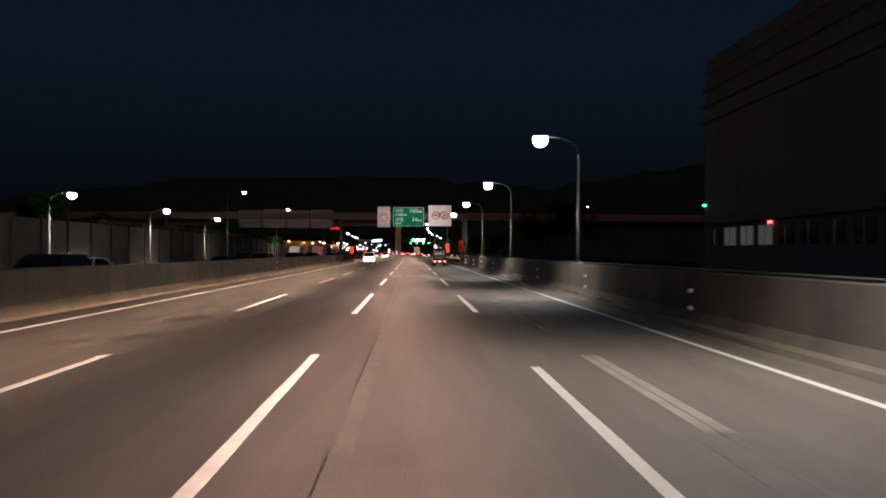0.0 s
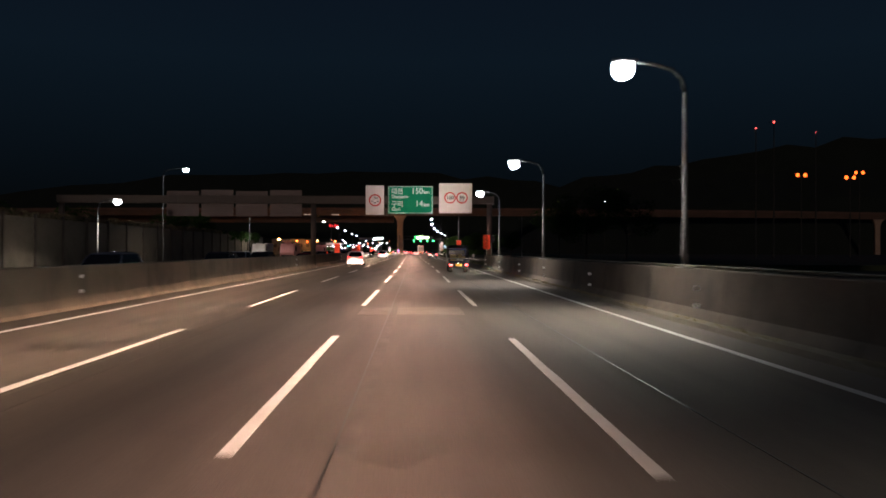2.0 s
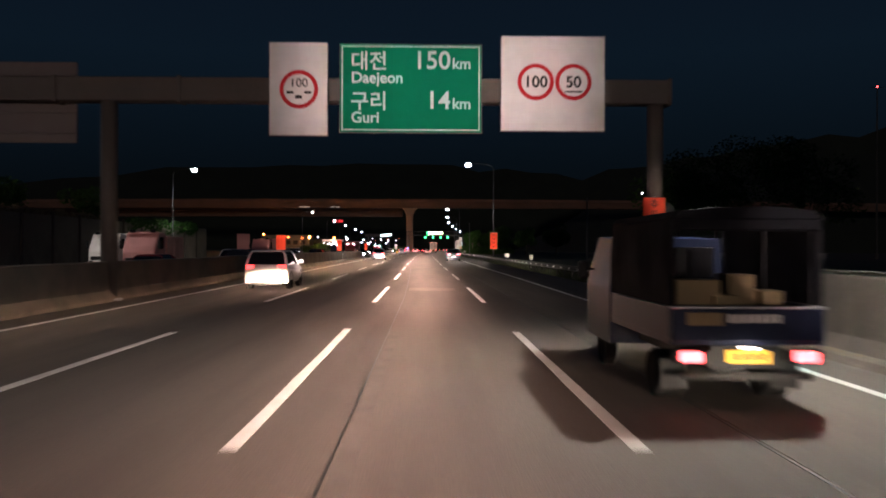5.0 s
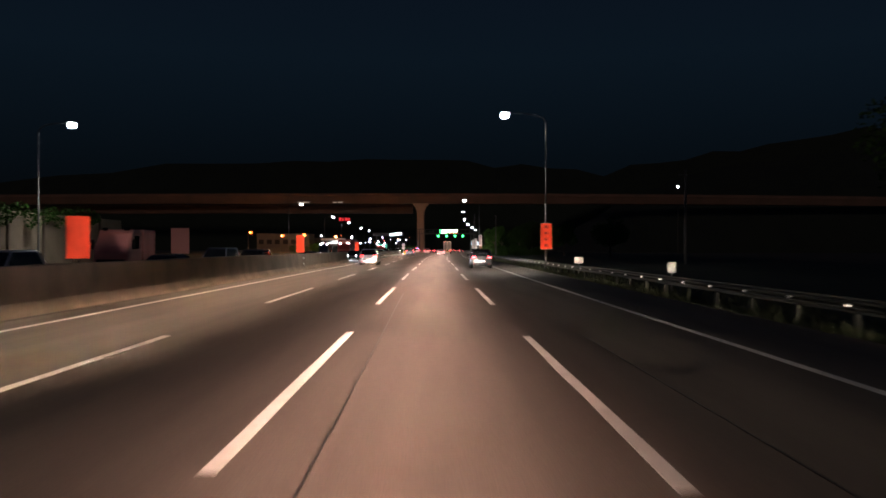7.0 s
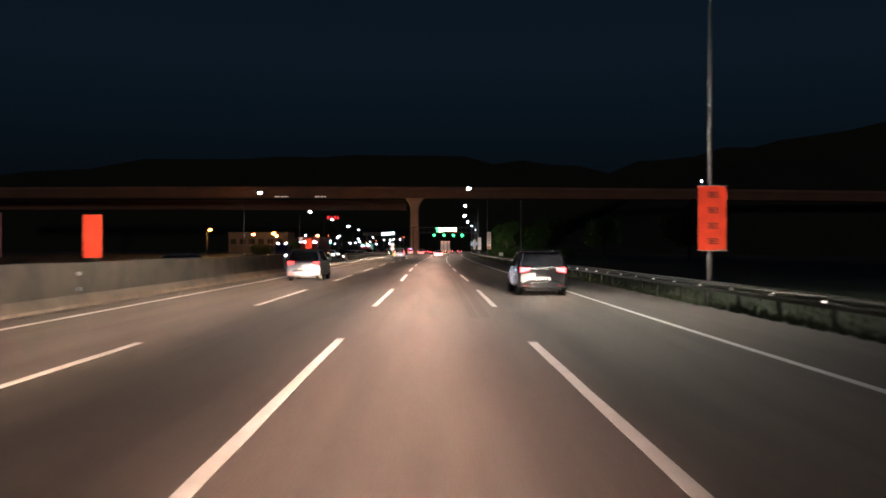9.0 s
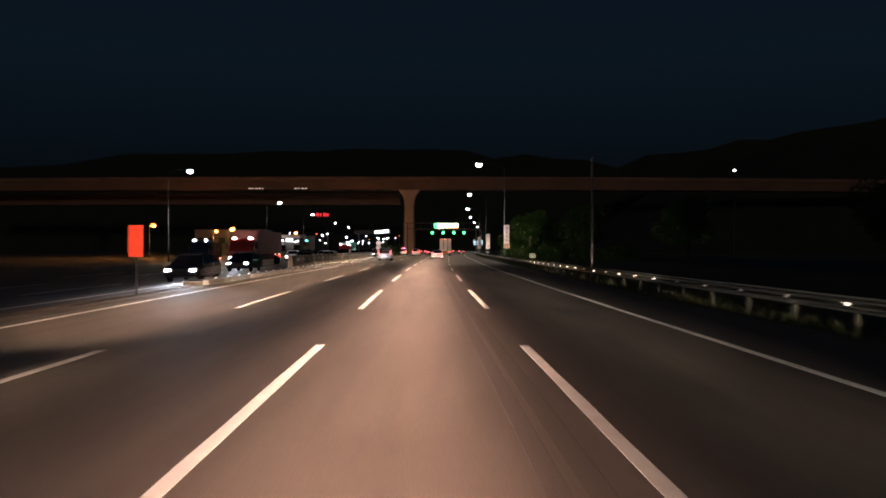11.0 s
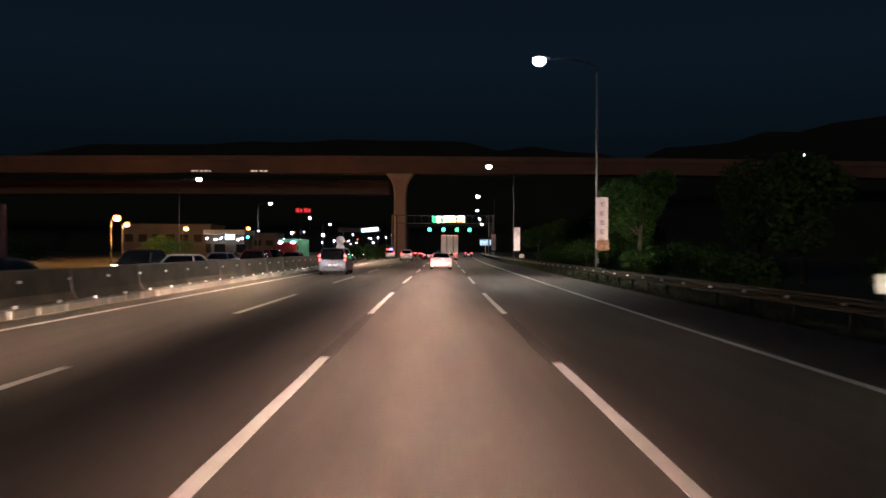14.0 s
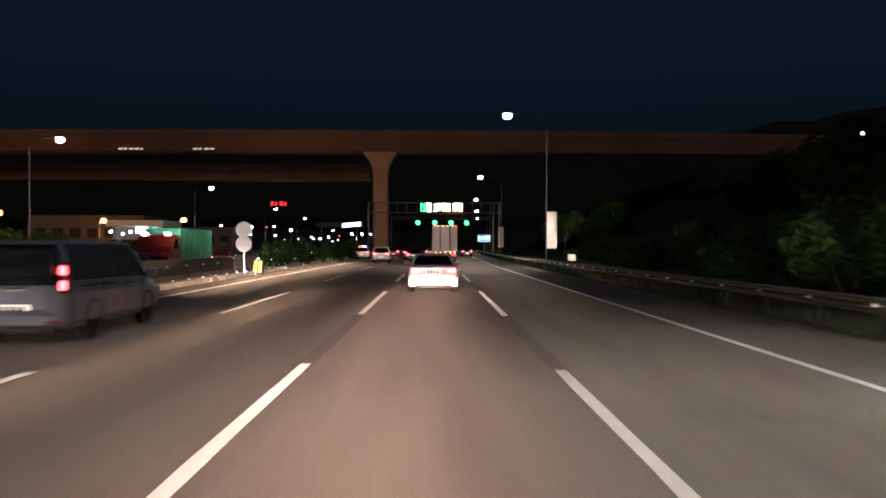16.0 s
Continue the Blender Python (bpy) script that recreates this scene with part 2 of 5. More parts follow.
RAIL = material("guardrail_steel", (0.055, 0.058, 0.048), 0.7, 0.2, grain=0.2, scale=10, wear=0.5, wear_scale=1.5, dirt=(0.05, 0.05, 0.035))
NOISE = material("noise_wall_concrete", (0.20, 0.165, 0.125), 0.9, grain=0.25, scale=6, wear=0.7, wear_scale=0.4, bump=0.25, dirt=(0.11, 0.09, 0.065), spread=0.10)
GANTRY = material("dull_gantry_paint", (0.095, 0.076, 0.067), 0.7, 0.0, grain=0.15, scale=8)
POST = material("dull_guard_post", (0.016, 0.017, 0.014), 0.8, grain=0.2, scale=12)
# one concrete, two colours: dim reddish light put into the deck, brighter into the pier
VIADUCT = material("dimmed_deck_concrete", (0.122, 0.069, 0.054), 0.9, grain=0.15, scale=1.5, wear=0.8, wear_scale=0.10, dirt=(0.08, 0.053, 0.042))
PIER = material("lit_pier_concrete", (0.34, 0.235, 0.18), 0.9, grain=0.12, scale=1.5, wear=0.4, wear_scale=0.15, dirt=(0.24, 0.16, 0.12))
GREEN = material("green_sign_sheeting", (0.0, 0.19, 0.10), 0.6, grain=0.06, scale=4, gloss=0.05)
WHITE = material("white_sign_sheeting", (0.80, 0.76, 0.75), 0.45, grain=0.04, scale=5, wear=0.15, wear_scale=1.5)
RED = material("red_sign_ring", (0.62, 0.03, 0.04), 0.5, gloss=0.05)
BLACK = material("black_lettering", (0.02, 0.02, 0.022), 0.6, gloss=0.05)
ORANGE = material("fluorescent_orange_banner", (0.95, 0.095, 0.045), 0.7, gloss=0.05, grain=0.08, scale=3, wear=0.2, wear_scale=2)
BANNER = material("white_cloth_banner", (0.82, 0.74, 0.72), 0.7, grain=0.06, scale=3, wear=0.3, wear_scale=2, dirt=(0.6, 0.5, 0.48))
PINK = material("faded_pink_lettering", (0.62, 0.27, 0.25), 0.7)
SIGN_BACK = material("sign_back_aluminium", (0.14, 0.105, 0.10), 0.55, 0.4, grain=0.1, scale=3, wear=0.4, wear_scale=0.8, dirt=(0.14, 0.12, 0.12))
REFLECTOR = material("glass_bead_reflector", (0.95, 0.95, 0.95), 0.8, sheen=1.0)
RETRO = material("retroreflective_white", (0.40, 0.40, 0.38), 0.42, 0.7, grain=0.05, scale=6)
YELLOW = material("yellow_reflective_plate", (0.85, 0.48, 0.02), 0.45)
RUBBER = material("tyre_rubber", (0.009, 0.009, 0.009), 0.9, gloss=0.1, grain=0.2, scale=30)
RIM = material("alloy_rim", (0.5, 0.5, 0.52), 0.35, 0.9)
GLASS = material("dark_tinted_glass", (0.012, 0.013, 0.016), 0.08)
PLASTIC = material("black_trim_plastic", (0.013, 0.013, 0.014), 0.6, gloss=0.2)
CHROME = material("chrome_trim", (0.7, 0.7, 0.7), 0.15, 1.0)
PAINT_WHITE = material("white_car_paint", (0.78, 0.74, 0.74), 0.22, grain=0.03, scale=2)
PAINT_SILVER = material("silver_grey_van_paint", (0.16, 0.175, 0.225), 0.28, 0.85, grain=0.05, scale=2)
PAINT_DARK = material("dark_car_paint", (0.035, 0.036, 0.042), 0.25, 0.2)
PAINT_RED = material("dark_red_car_paint", (0.20, 0.02, 0.025), 0.25, 0.1)
PAINT_BLUE = material("blue_truck_paint", (0.006, 0.011, 0.034), 0.4, gloss=0.2, grain=0.06, scale=3, wear=0.3, wear_scale=2)
TARP = material("dark_tarpaulin", (0.007, 0.007, 0.009), 0.8, gloss=0.05, grain=0.3, scale=3, wear=0.4, wear_scale=1.5, bump=0.3, dirt=(0.02, 0.02, 0.024))
BOXVAN = material("ribbed_white_box_body", (0.72, 0.68, 0.66), 0.5, grain=0.08, scale=2, wear=0.4, wear_scale=0.9, dirt=(0.4, 0.36, 0.33))
CONTAINER = material("rust_red_container", (0.22, 0.048, 0.032), 0.6, grain=0.12, scale=3, wear=0.4, wear_scale=1)
GREEN_BOX = material("pale_green_box_body", (0.03, 0.40, 0.21), 0.45, grain=0.12, scale=2, wear=0.4, wear_scale=1.5, dirt=(0.16, 0.5, 0.34))
PINK_BOX = material("pale_pink_box_body", (0.60, 0.27, 0.26), 0.55, grain=0.12, scale=2, wear=0.4, wear_scale=1)
CAB_RED = material("red_cab_paint", (0.42, 0.05, 0.04), 0.35, grain=0.06, scale=3)
CARTON = material("cardboard", (0.24, 0.17, 0.09), 0.85, grain=0.12, scale=6)
# plates emit a little themselves, in place of light from plate lamps
PLATE_YELLOW = material("glowing_yellow_plate", (0.8, 0.42, 0.03), 0.5, emit=(1.0, 0.45, 0.04), power=0.6)
PLATE_WHITE = material("glowing_white_plate", (0.8, 0.78, 0.74), 0.5, emit=(1.0, 0.85, 0.7), power=0.5)
FACADE = material("grey_facade", (0.075, 0.07, 0.068), 0.85, grain=0.15, scale=3, wear=0.4, wear_scale=0.3)
HILL = material("wooded_hill", (0.012, 0.018, 0.012), 1.0, grain=0.5, scale=0.05)
LAMP_GLOW = material("lit_led_lens", (0.9, 0.9, 0.9), 0.4, emit=(0.80, 0.92, 1.0), power=45)
SODIUM = material("lit_sodium_lens", (0.9, 0.7, 0.4), 0.4, emit=(1.0, 0.12, 0.014), power=3.0)
TAIL = material("lit_tail_lamp", (0.5, 0.02, 0.02), 0.3, emit=(1.0, 0.035, 0.035), power=5)
TAIL_HOT = material("lit_brake_lamp", (0.6, 0.05, 0.05), 0.3, emit=(1.0, 0.075, 0.085), power=9)
HEAD = material("lit_headlamp", (0.9, 0.9, 0.9), 0.3, emit=(0.78, 0.88, 1.0), power=50)
HEAD_WARM = material("lit_warm_headlamp", (0.9, 0.85, 0.8), 0.3, emit=(1.0, 0.86, 0.7), power=16)
MARKER = material("lit_marker_lamp", (0.7, 0.3, 0.1), 0.4, emit=(1.0, 0.45, 0.25), power=6)
# the board's green halo is put into this emission colour
LED_WHITE = material("lit_message_leds", (0.9, 0.9, 0.8), 0.5, emit=(0.62, 1.0, 0.50), power=12)
LED_GREEN = material("lit_green_leds", (0.1, 0.6, 0.2), 0.5, emit=(0.05, 1.0, 0.25), power=5)
LED_TEAL = material("lit_teal_lens", (0.1, 0.5, 0.5), 0.5, emit=(0.08, 0.9, 0.8), power=5)
LED_RED = material("lit_red_beacon", (0.6, 0.05, 0.05), 0.5, emit=(1.0, 0.06, 0.06), power=8)
DIM_RED = material("dim_red_sign", (0.4, 0.03, 0.03), 0.5, emit=(1.0, 0.04, 0.05), power=0.7)
LED_BLUE = material("lit_blue_beacon", (0.1, 0.1, 0.7), 0.5, emit=(0.2, 0.25, 1.0), power=10)
LED_AMBER = material("lit_red_leds", (0.6, 0.2, 0.1), 0.5, emit=(1.0, 0.16, 0.06), power=5)
LIT_WINDOW = material("lit_window", (0.08, 0.08, 0.075), 0.4, emit=(0.85, 0.92, 0.9), power=0.03)
LIT_BLUE = material("lit_blue_display", (0.2, 0.3, 0.4), 0.5, emit=(0.55, 0.8, 1.0), power=1.1)
# ink paled towards the cloth: the banner's overexposure is put into its colour
PALE_INK = material("glare_paled_lettering", (0.76, 0.62, 0.60), 0.7)
LIT_CANOPY = material("lit_canopy_panel", (0.8, 0.85, 0.85), 0.4, emit=(0.75, 0.95, 0.95), power=3.0)
HEM = material("soiled_banner_hem", (0.55, 0.30, 0.20), 0.8, grain=0.2, scale=6, wear=0.5, wear_scale=4, bump=0.3)
INK_RED = material("dark_red_lettering", (0.20, 0.012, 0.01), 0.7)
INK_GREY = material("faded_grey_lettering", (0.34, 0.25, 0.25), 0.7)
STRIP = material("lit_bridge_strip", (0.8, 0.7, 0.6), 0.5, emit=(1.0, 0.80, 0.70), power=0.4)

# ---- ground, road, verge ----


DRIFT = ((-100, -0.07), (100, -0.070), (112, -0.069), (124, -0.073), (136, -0.116), (148, -0.181), (160, -0.278), (172, -0.341), (184, -0.438), (196, -0.479), (208, -0.470), (220, -0.476), (232, -0.571), (244, -0.658), (256, -0.710), (268, -0.686), (280, -0.668), (292, -0.586), (304, -0.478), (316, -0.334), (328, -0.136), (340, 0.079), (352, 0.282))
SWAY = ((112, 0.00), (124, -0.18), (148, -0.24), (172, -0.32), (196, -0.39), (220, -0.58), (244, -0.75), (268, -0.64), (292, -0.48), (316, -0.31), (340, -0.05), (352, 0.00))


def bend(y):
    """Sideways drift of the road: nearly straight at first, a faint swing to the left, then a long bend to the right."""
    if y >= 352:
        return 0.03 + (0.009 * (y - 330) + 0.00012 * (y - 330) ** 2 if y < 520 else 6.042 + 0.0546 * (y - 520))
    return float(np.interp(y, [k for k, _ in DRIFT], [d for _, d in DRIFT]))


def sway(y):
    """Sideways shift of what stands beside the road, fitted to the camera's view."""
    return float(np.interp(y, [k for k, _ in SWAY], [d for _, d in SWAY]))


def strip(x0, x1, y0, y1, z0, z1, step=10.0):
    """A flat band along the road that follows its bend."""
    n = max(1, int((y1 - y0) / step))
    ys = [y0 + (y1 - y0) * i / n for i in range(n + 1)]
    return loft([[(x0 + bend(y), y, z0), (x1 + bend(y), y, z0), (x1 + bend(y), y, z1), (x0 + bend(y), y, z1)] for y in ys])


def worn_strip(x0, x1, y0, y1):
    """A thin film with feathered, wavering sides."""
    secs = []
    for i in range(15):
        y = y0 + (y1 - y0) * i / 14
        a, b = x0 + bend(y) + 0.03 * noise.noise((x0, y * 0.9, 1)), x1 + bend(y) + 0.03 * noise.noise((x1, y * 0.9, 2))
        secs.append([(a - 0.05, y, -0.01), (b + 0.05, y, -0.01), (b, y, 0.0022), (a, y, 0.0022)])
    return loft(secs)


ground = tagged(part("ground", slab([(-1500, -300), (1500, -300), (1500, 3000), (-1500, 3000)], -0.9, -0.30), EARTH), "dark dry earth beside the expressway at night", "ground", kind="structure")
road = tagged(part("road", strip(-10.4, 6.62, -60, 118, -0.25, 0.0), ASPHALT), "worn grey asphalt carriageway with four lanes", "road", kind="structure")
part("carriageway", strip(-10.4, 8.35, 118, 1300, -0.25, 0.0), ASPHALT, road)
part("opposite_carriageway", strip(-34, -11.0, -60, 1300, -0.27, -0.02), ASPHALT, road)
part("right_edge_line", strip(5.365, 5.515, -60, 1000, 0.0, 0.006), EDGE_LINE, road, "solid white edge line")
part("left_edge_line", strip(-9.155, -9.005, -60, 1000, 0.0, 0.006), EDGE_LINE, road, "solid white edge line")
part("opposite_edge_line", strip(-12.1, -11.95, -60, 1000, -0.02, -0.014), LINE, road, "solid white edge line")
part("crack_seal", strip(-0.891, -0.867, -60, 122, 0.0, 0.004), SEAL, road, "black longitudinal joint")
part("crack_seal", loft([[(-0.879 - 0.0078 * max(0, y - 122) + bend(y) + a, y, z) for a, z in ((-0.012, 0.0), (0.012, 0.0), (0.012, 0.004), (-0.012, 0.004))] for y in range(122, 170, 4)]), SEAL, road, "black longitudinal joint")
part("crack_seal", strip(2.951, 2.977, -60, 150, 0.0, 0.004), SEAL, road, "black longitudinal joint")
for k, (x0, x1, y0, y1, mat) in enumerate(((-1.75, 1.25, 56.4, 59.45, PATCH), (-0.82, 1.16, 127.3, 129.9, PATCH), (2.81, 3.13, 3.45, 9.7, PALE), (2.62, 3.05, -6.0, 3.1, FAINT), (-0.84, -0.66, -20, 110, FAINT), (3.0, 3.26, 60, 130, FAINT), (-5.1, -4.45, 28, 38, FAINT), (-5.0, -4.6, 18, 27, FAINT))):
    part("asphalt_patch", strip(x0, x1, y0, y1, 0.0, 0.0015 + 0.0004 * k, 8), mat, road, "pale repaired strip of asphalt")
for x0, x1 in ((0.92, 1.10), (1.20, 1.42)):
    part("tyre_mark", worn_strip(x0, x1, 196, 266), TRACK, road, "dark tyre streak")
part("tyre_mark", worn_strip(-5.15, -4.7, -20, 60), TRACK, road, "darker strip between two lanes")
for x in (-1.8, 1.8):
    for y in range(280, 420, 20):
        part("removed_line", worn_strip(x - 0.11 + 0.02 * math.sin(y), x + 0.12, y + 10.1, y + 19.9), STREAK, road, "dark streak where old paint was ground off")
rng = random.Random(4)
# how far the ends of each dash lie from an even 20 m beat: usual, then the odd ones
DASHES = {
    -5.37: ((0.0, 0.0), {0: (0.0, -0.3), 1: (0.35, 0.45), 2: (2.9, 2.2), 3: (-0.2, 0.55), 4: (0.45, 0.4), 12: (-0.1, -0.5), 13: (-0.1, -0.7), 14: (0.1, -0.45), 15: (-0.3, -0.85)}),
    -1.8: ((-0.25, 0.75), {0: (0.0, -0.25), 1: (-0.6, 0.85), 2: (0.5, 0.65), 3: (0.2, 0.6), 4: (0.2, 1.4), 8: (-0.6, 0.55), 12: (-0.45, 0.2)}),
    1.8: ((-0.3, 0.1), {0: (0.0, -1.85), 1: (0.0, -0.15), 3: (0.05, 0.35), 4: (0.2, 0.5), 7: (-0.75, -0.1), 8: (-0.75, -0.2), 9: (-0.6, 0.25), 11: (-0.3, 0.6), 12: (-0.35, 0.45), 15: (-0.15, 0.5), 17: (-0.8, 0.6)}),
}


def dash(x, y0, y1, dz=0.0):
    """A painted dash with slightly uneven sides."""
    bm = bmesh.new()
    n = 8
    ys = [y0 + (y1 - y0) * i / n for i in range(n + 1)]
    mid = [x + (bend(y) if dz == 0 else 0) for y in ys]
    left = [(m - 0.075 + rng.uniform(-0.008, 0.008), y) for m, y in zip(mid, ys)]
    right = [(m + 0.075 + rng.uniform(-0.008, 0.008), y) for m, y in zip(mid, ys)]
    for i in range(n):
        q = [left[i], right[i], right[i + 1], left[i + 1]]
        top = [bm.verts.new((a, b, dz + 0.007)) for a, b in q]
        bm.faces.new(top)
        for a, b in ((0, 3), (1, 2)):
            bm.faces.new((top[a], top[b], bm.verts.new((*q[b], dz)), bm.verts.new((*q[a], dz))))
    return bm


for x, (usual, odd) in DASHES.items():
    for k in range(-2, 38):
        a, b = odd.get(k, usual)
        part("lane_dash", dash(x, 20 * k + a, 20 * k + 10 + b), LINE, road)
for x in (-15.6, -19.2, -22.8):
    for k in range(-1, 22):
        part("lane_dash", dash(x, 20 * k + 7, 20 * k + 17, -0.02), LINE, road)
tagged(part("verge", loft([[(8.35 + bend(y), y, -0.28), (8.35 + bend(y), y, -0.03), (9.4 + bend(y), y, 0.05 + 0.04 * math.sin(y)), (30 + bend(y), y, 0.3 + 0.2 * math.sin(y * 0.13)), (60 + bend(y), y, 0.3), (60 + bend(y), y, -0.28)] for y in range(118, 800, 6)]), VERGE), "dark grassy verge behind the guardrail", "verge", kind="structure")
tagged(part("median", loft([[(-11.0, y, -0.28), (-11.0, y, 0.0), (-10.4, y, 0.02), (-10.4, y, -0.28)] for y in range(-60, 1100, 20)]), CONCRETE_DARK), "narrow paved median strip", "median", kind="structure")

# ---- concrete barriers ----


def barrier_profile(x, h, side=1, wide=0.30):
    """New Jersey profile whose traffic face is at x and whose body lies towards side."""
    s = side
    return [(x - 0.14 * s, 0.0), (x - 0.14 * s, 0.10), (x + 0.03 * s, 0.36), (x + 0.10 * s, h - 0.03), (x + 0.13 * s, h), (x + wide * s - 0.03 * s, h), (x + wide * s, h - 0.03), (x + (wide + 0.06) * s, 0.0)]


wall_r = tagged(empty("barrier_wall_right"), "tall dark concrete side barrier with a kerb foot", "barrier", kind="structure")
for i in range(30):
    y0 = -62 + 6.0 * i
    if y0 + 5.97 > 118:
        break
    part("barrier_segment", extrude_y(barrier_profile(6.74, 1.34 + 0.012 * rng.uniform(-1, 1)), y0, y0 + 5.97), CONCRETE_DARK, wall_r)
part("kerb_foot", loft([[(6.30 + 0.02 * math.sin(y * 1.7), y, 0.0), (6.36, y, 0.11), (6.6, y, 0.14), (6.6, y, 0.0)] for y in range(-62, 118, 2)]), KERB_FOOT, wall_r, "dusty pale concrete foot")
part("coping_rail", rod((6.92, -62, 1.40), (6.92, 116, 1.40), 0.03, n=8), RAIL, wall_r, "thin steel rail on top")
wall_m = tagged(empty("barrier_median"), "long concrete median barrier lit by headlights", "barrier", kind="structure")
for i in range(50):
    y0 = -60 + 6.0 * i
    if y0 > 232:
        break
    part("barrier_segment", extrude_y(barrier_profile(-10.45 + sway(y0 + 3), 1.30 + 0.012 * rng.uniform(-1, 1), -1, 0.45), y0, y0 + 5.97), CONCRETE, wall_m)
wall_n = tagged(empty("barrier_median_low"), "low concrete median barrier with a blocky white foot", "barrier", kind="structure")
for i in range(14):
    y0 = 286 + 6.0 * i
    part("barrier_segment", extrude_y(barrier_profile(-11.55 + sway(y0 + 3), 1.10 + 0.015 * rng.uniform(-1, 1), -1, 0.42), y0, y0 + 5.97), CONCRETE, wall_n)
bm0 = box(-0.14, 0.14, -0.725, 0.725, 0, 0.24, 0.03)
me_block = bpy.data.meshes.new("kerb_block")
bm0.to_mesh(me_block)
bm0.free()
me_block.materials.append(CURB)
for i in range(84):
    share("kerb_block", me_block, pose(-10.3 + sway(256 + 1.5 * i) + rng.uniform(-0.03, 0.03), 256 + 1.5 * i, 0, 0, 0, rng.uniform(-3, 3)), wall_n)

part("median_pavement", loft([[(-11.6 + sway(y), y, -0.2), (-10.36 + sway(y), y, -0.2), (-10.36 + sway(y), y, 0.14), (-11.6 + sway(y), y, 0.14)] for y in range(256, 373, 4)]), CONCRETE_DARK, wall_n, "narrow paved strip behind the kerb")
# reflectors: a steel bracket with two bright faces
bm0 = box(-0.06, 0.06, -0.02, 0.02, -0.05, 0.05, 0.012)
me_ref = bpy.data.meshes.new("reflector")
bm0.to_mesh(me_ref)
bm0.free()
me_ref.materials.append(REFLECTOR)
for y in (3.0, 15.65, 28.3, 40.95, 53.6, 66.25, 78.0, 88.7, 101.9, 115.2):
    for z in (0.44, 0.87):
        share("reflector", me_ref, pose(6.71, y, z, 0, 0, -8), wall_r)
for k in range(5):
    for z in (0.52, 0.97):
        share("reflector", me_ref, pose(-10.42 + sway(12.5 + 46.7 * k), 12.5 + 46.7 * k, z, 0, 0, 8), wall_m)
for k in range(50):
    share("reflector", me_ref, pose(-10.30 + sway(257 + 2.4 * k), 257 + 2.4 * k, 0.28, 0, 0, 8 + rng.uniform(-4, 4)) @ Matrix.Scale(0.75, 4), wall_n)
for k in range(26):
    share("reflector", me_ref, pose(-11.47 + sway(288 + 3.1 * k), 288 + 3.1 * k, 0.78, 0, 0, 8 + rng.uniform(-4, 4)) @ Matrix.Scale(0.8, 4), wall_n)

# ---- guardrail on the right ----
guard = tagged(empty("guardrail"), "weathered steel guardrail with bright reflectors", "guardrail", kind="structure")
W_PROFILE = [(0.0, 0.44), (0.0, 0.49), (-0.075, 0.53), (-0.075, 0.565), (0.0, 0.605), (-0.075, 0.645), (-0.075, 0.68), (0.0, 0.72), (0.0, 0.76), (0.012, 0.76), (0.012, 0.44)]
for k in range(28):
    ys = [118.5 + 17 * k + 4.25 * j for j in range(5)]
    part("rail", loft([[(8.52 + bend(y) + x, y, z) for x, z in W_PROFILE] for y in ys]), RAIL, guard)
bm0 = box(-0.06, 0.06, -0.05, 0.05, -0.3, 0.70, 0.008)
me_post = bpy.data.meshes.new("post")
bm0.to_mesh(me_post)
bm0.free()
me_post.materials.append(POST)
me_tag = bpy.data.meshes.new("reflector")
bm0 = box(-0.11, 0.05, -0.012, 0.012, -0.035, 0.035, 0.008)
box(-0.05, 0.05, -0.012, 0.012, 0.03, 0.07, 0.006, bm0)
bm0.to_mesh(me_tag)
bm0.free()
me_tag.materials.append(REFLECTOR)
for k in range(168):
    y = 119.2 + 2.83 * k
    share("post", me_post, pose(8.62 + bend(y), y, 0), guard)
    share("reflector", me_tag, pose(8.41 + bend(y), y - 0.04, 0.60, 0, 0, -8 + rng.uniform(-2, 2)) @ Matrix.Scale(0.66, 4), guard)

# ---- noise wall beyond the opposite lanes ----
noise_wall = tagged(empty("noise_wall"), "tall grey-brown concrete noise wall, stained", "noise wall", kind="structure")
bm0 = box(-0.08, 0.08, -2.96, 2.96, 0, 4.7, 0.03)
for zz in (1.2, 2.4, 3.6):
    box(0.08, 0.11, -2.9, 2.9, zz, zz + 0.06, 0, bm0)
me_panel = bpy.data.meshes.new("panel")
bm0.to_mesh(me_panel)
bm0.free()
me_panel.materials.append(NOISE)
bm0 = box(-0.16, 0.16, -0.12, 0.12, 0, 5.0, 0.02)
me_wpost = bpy.data.meshes.new("post")
bm0.to_mesh(me_wpost)
bm0.free()
me_wpost.materials.append(CONCRETE_DARK)
for k in range(44):
    share("panel", me_panel, pose(-34.6, -40 + 6 * k + 3, 0), noise_wall)
    share("post", me_wpost, pose(-34.5, -40 + 6 * k, 0), noise_wall)

# ---- street lamps ----


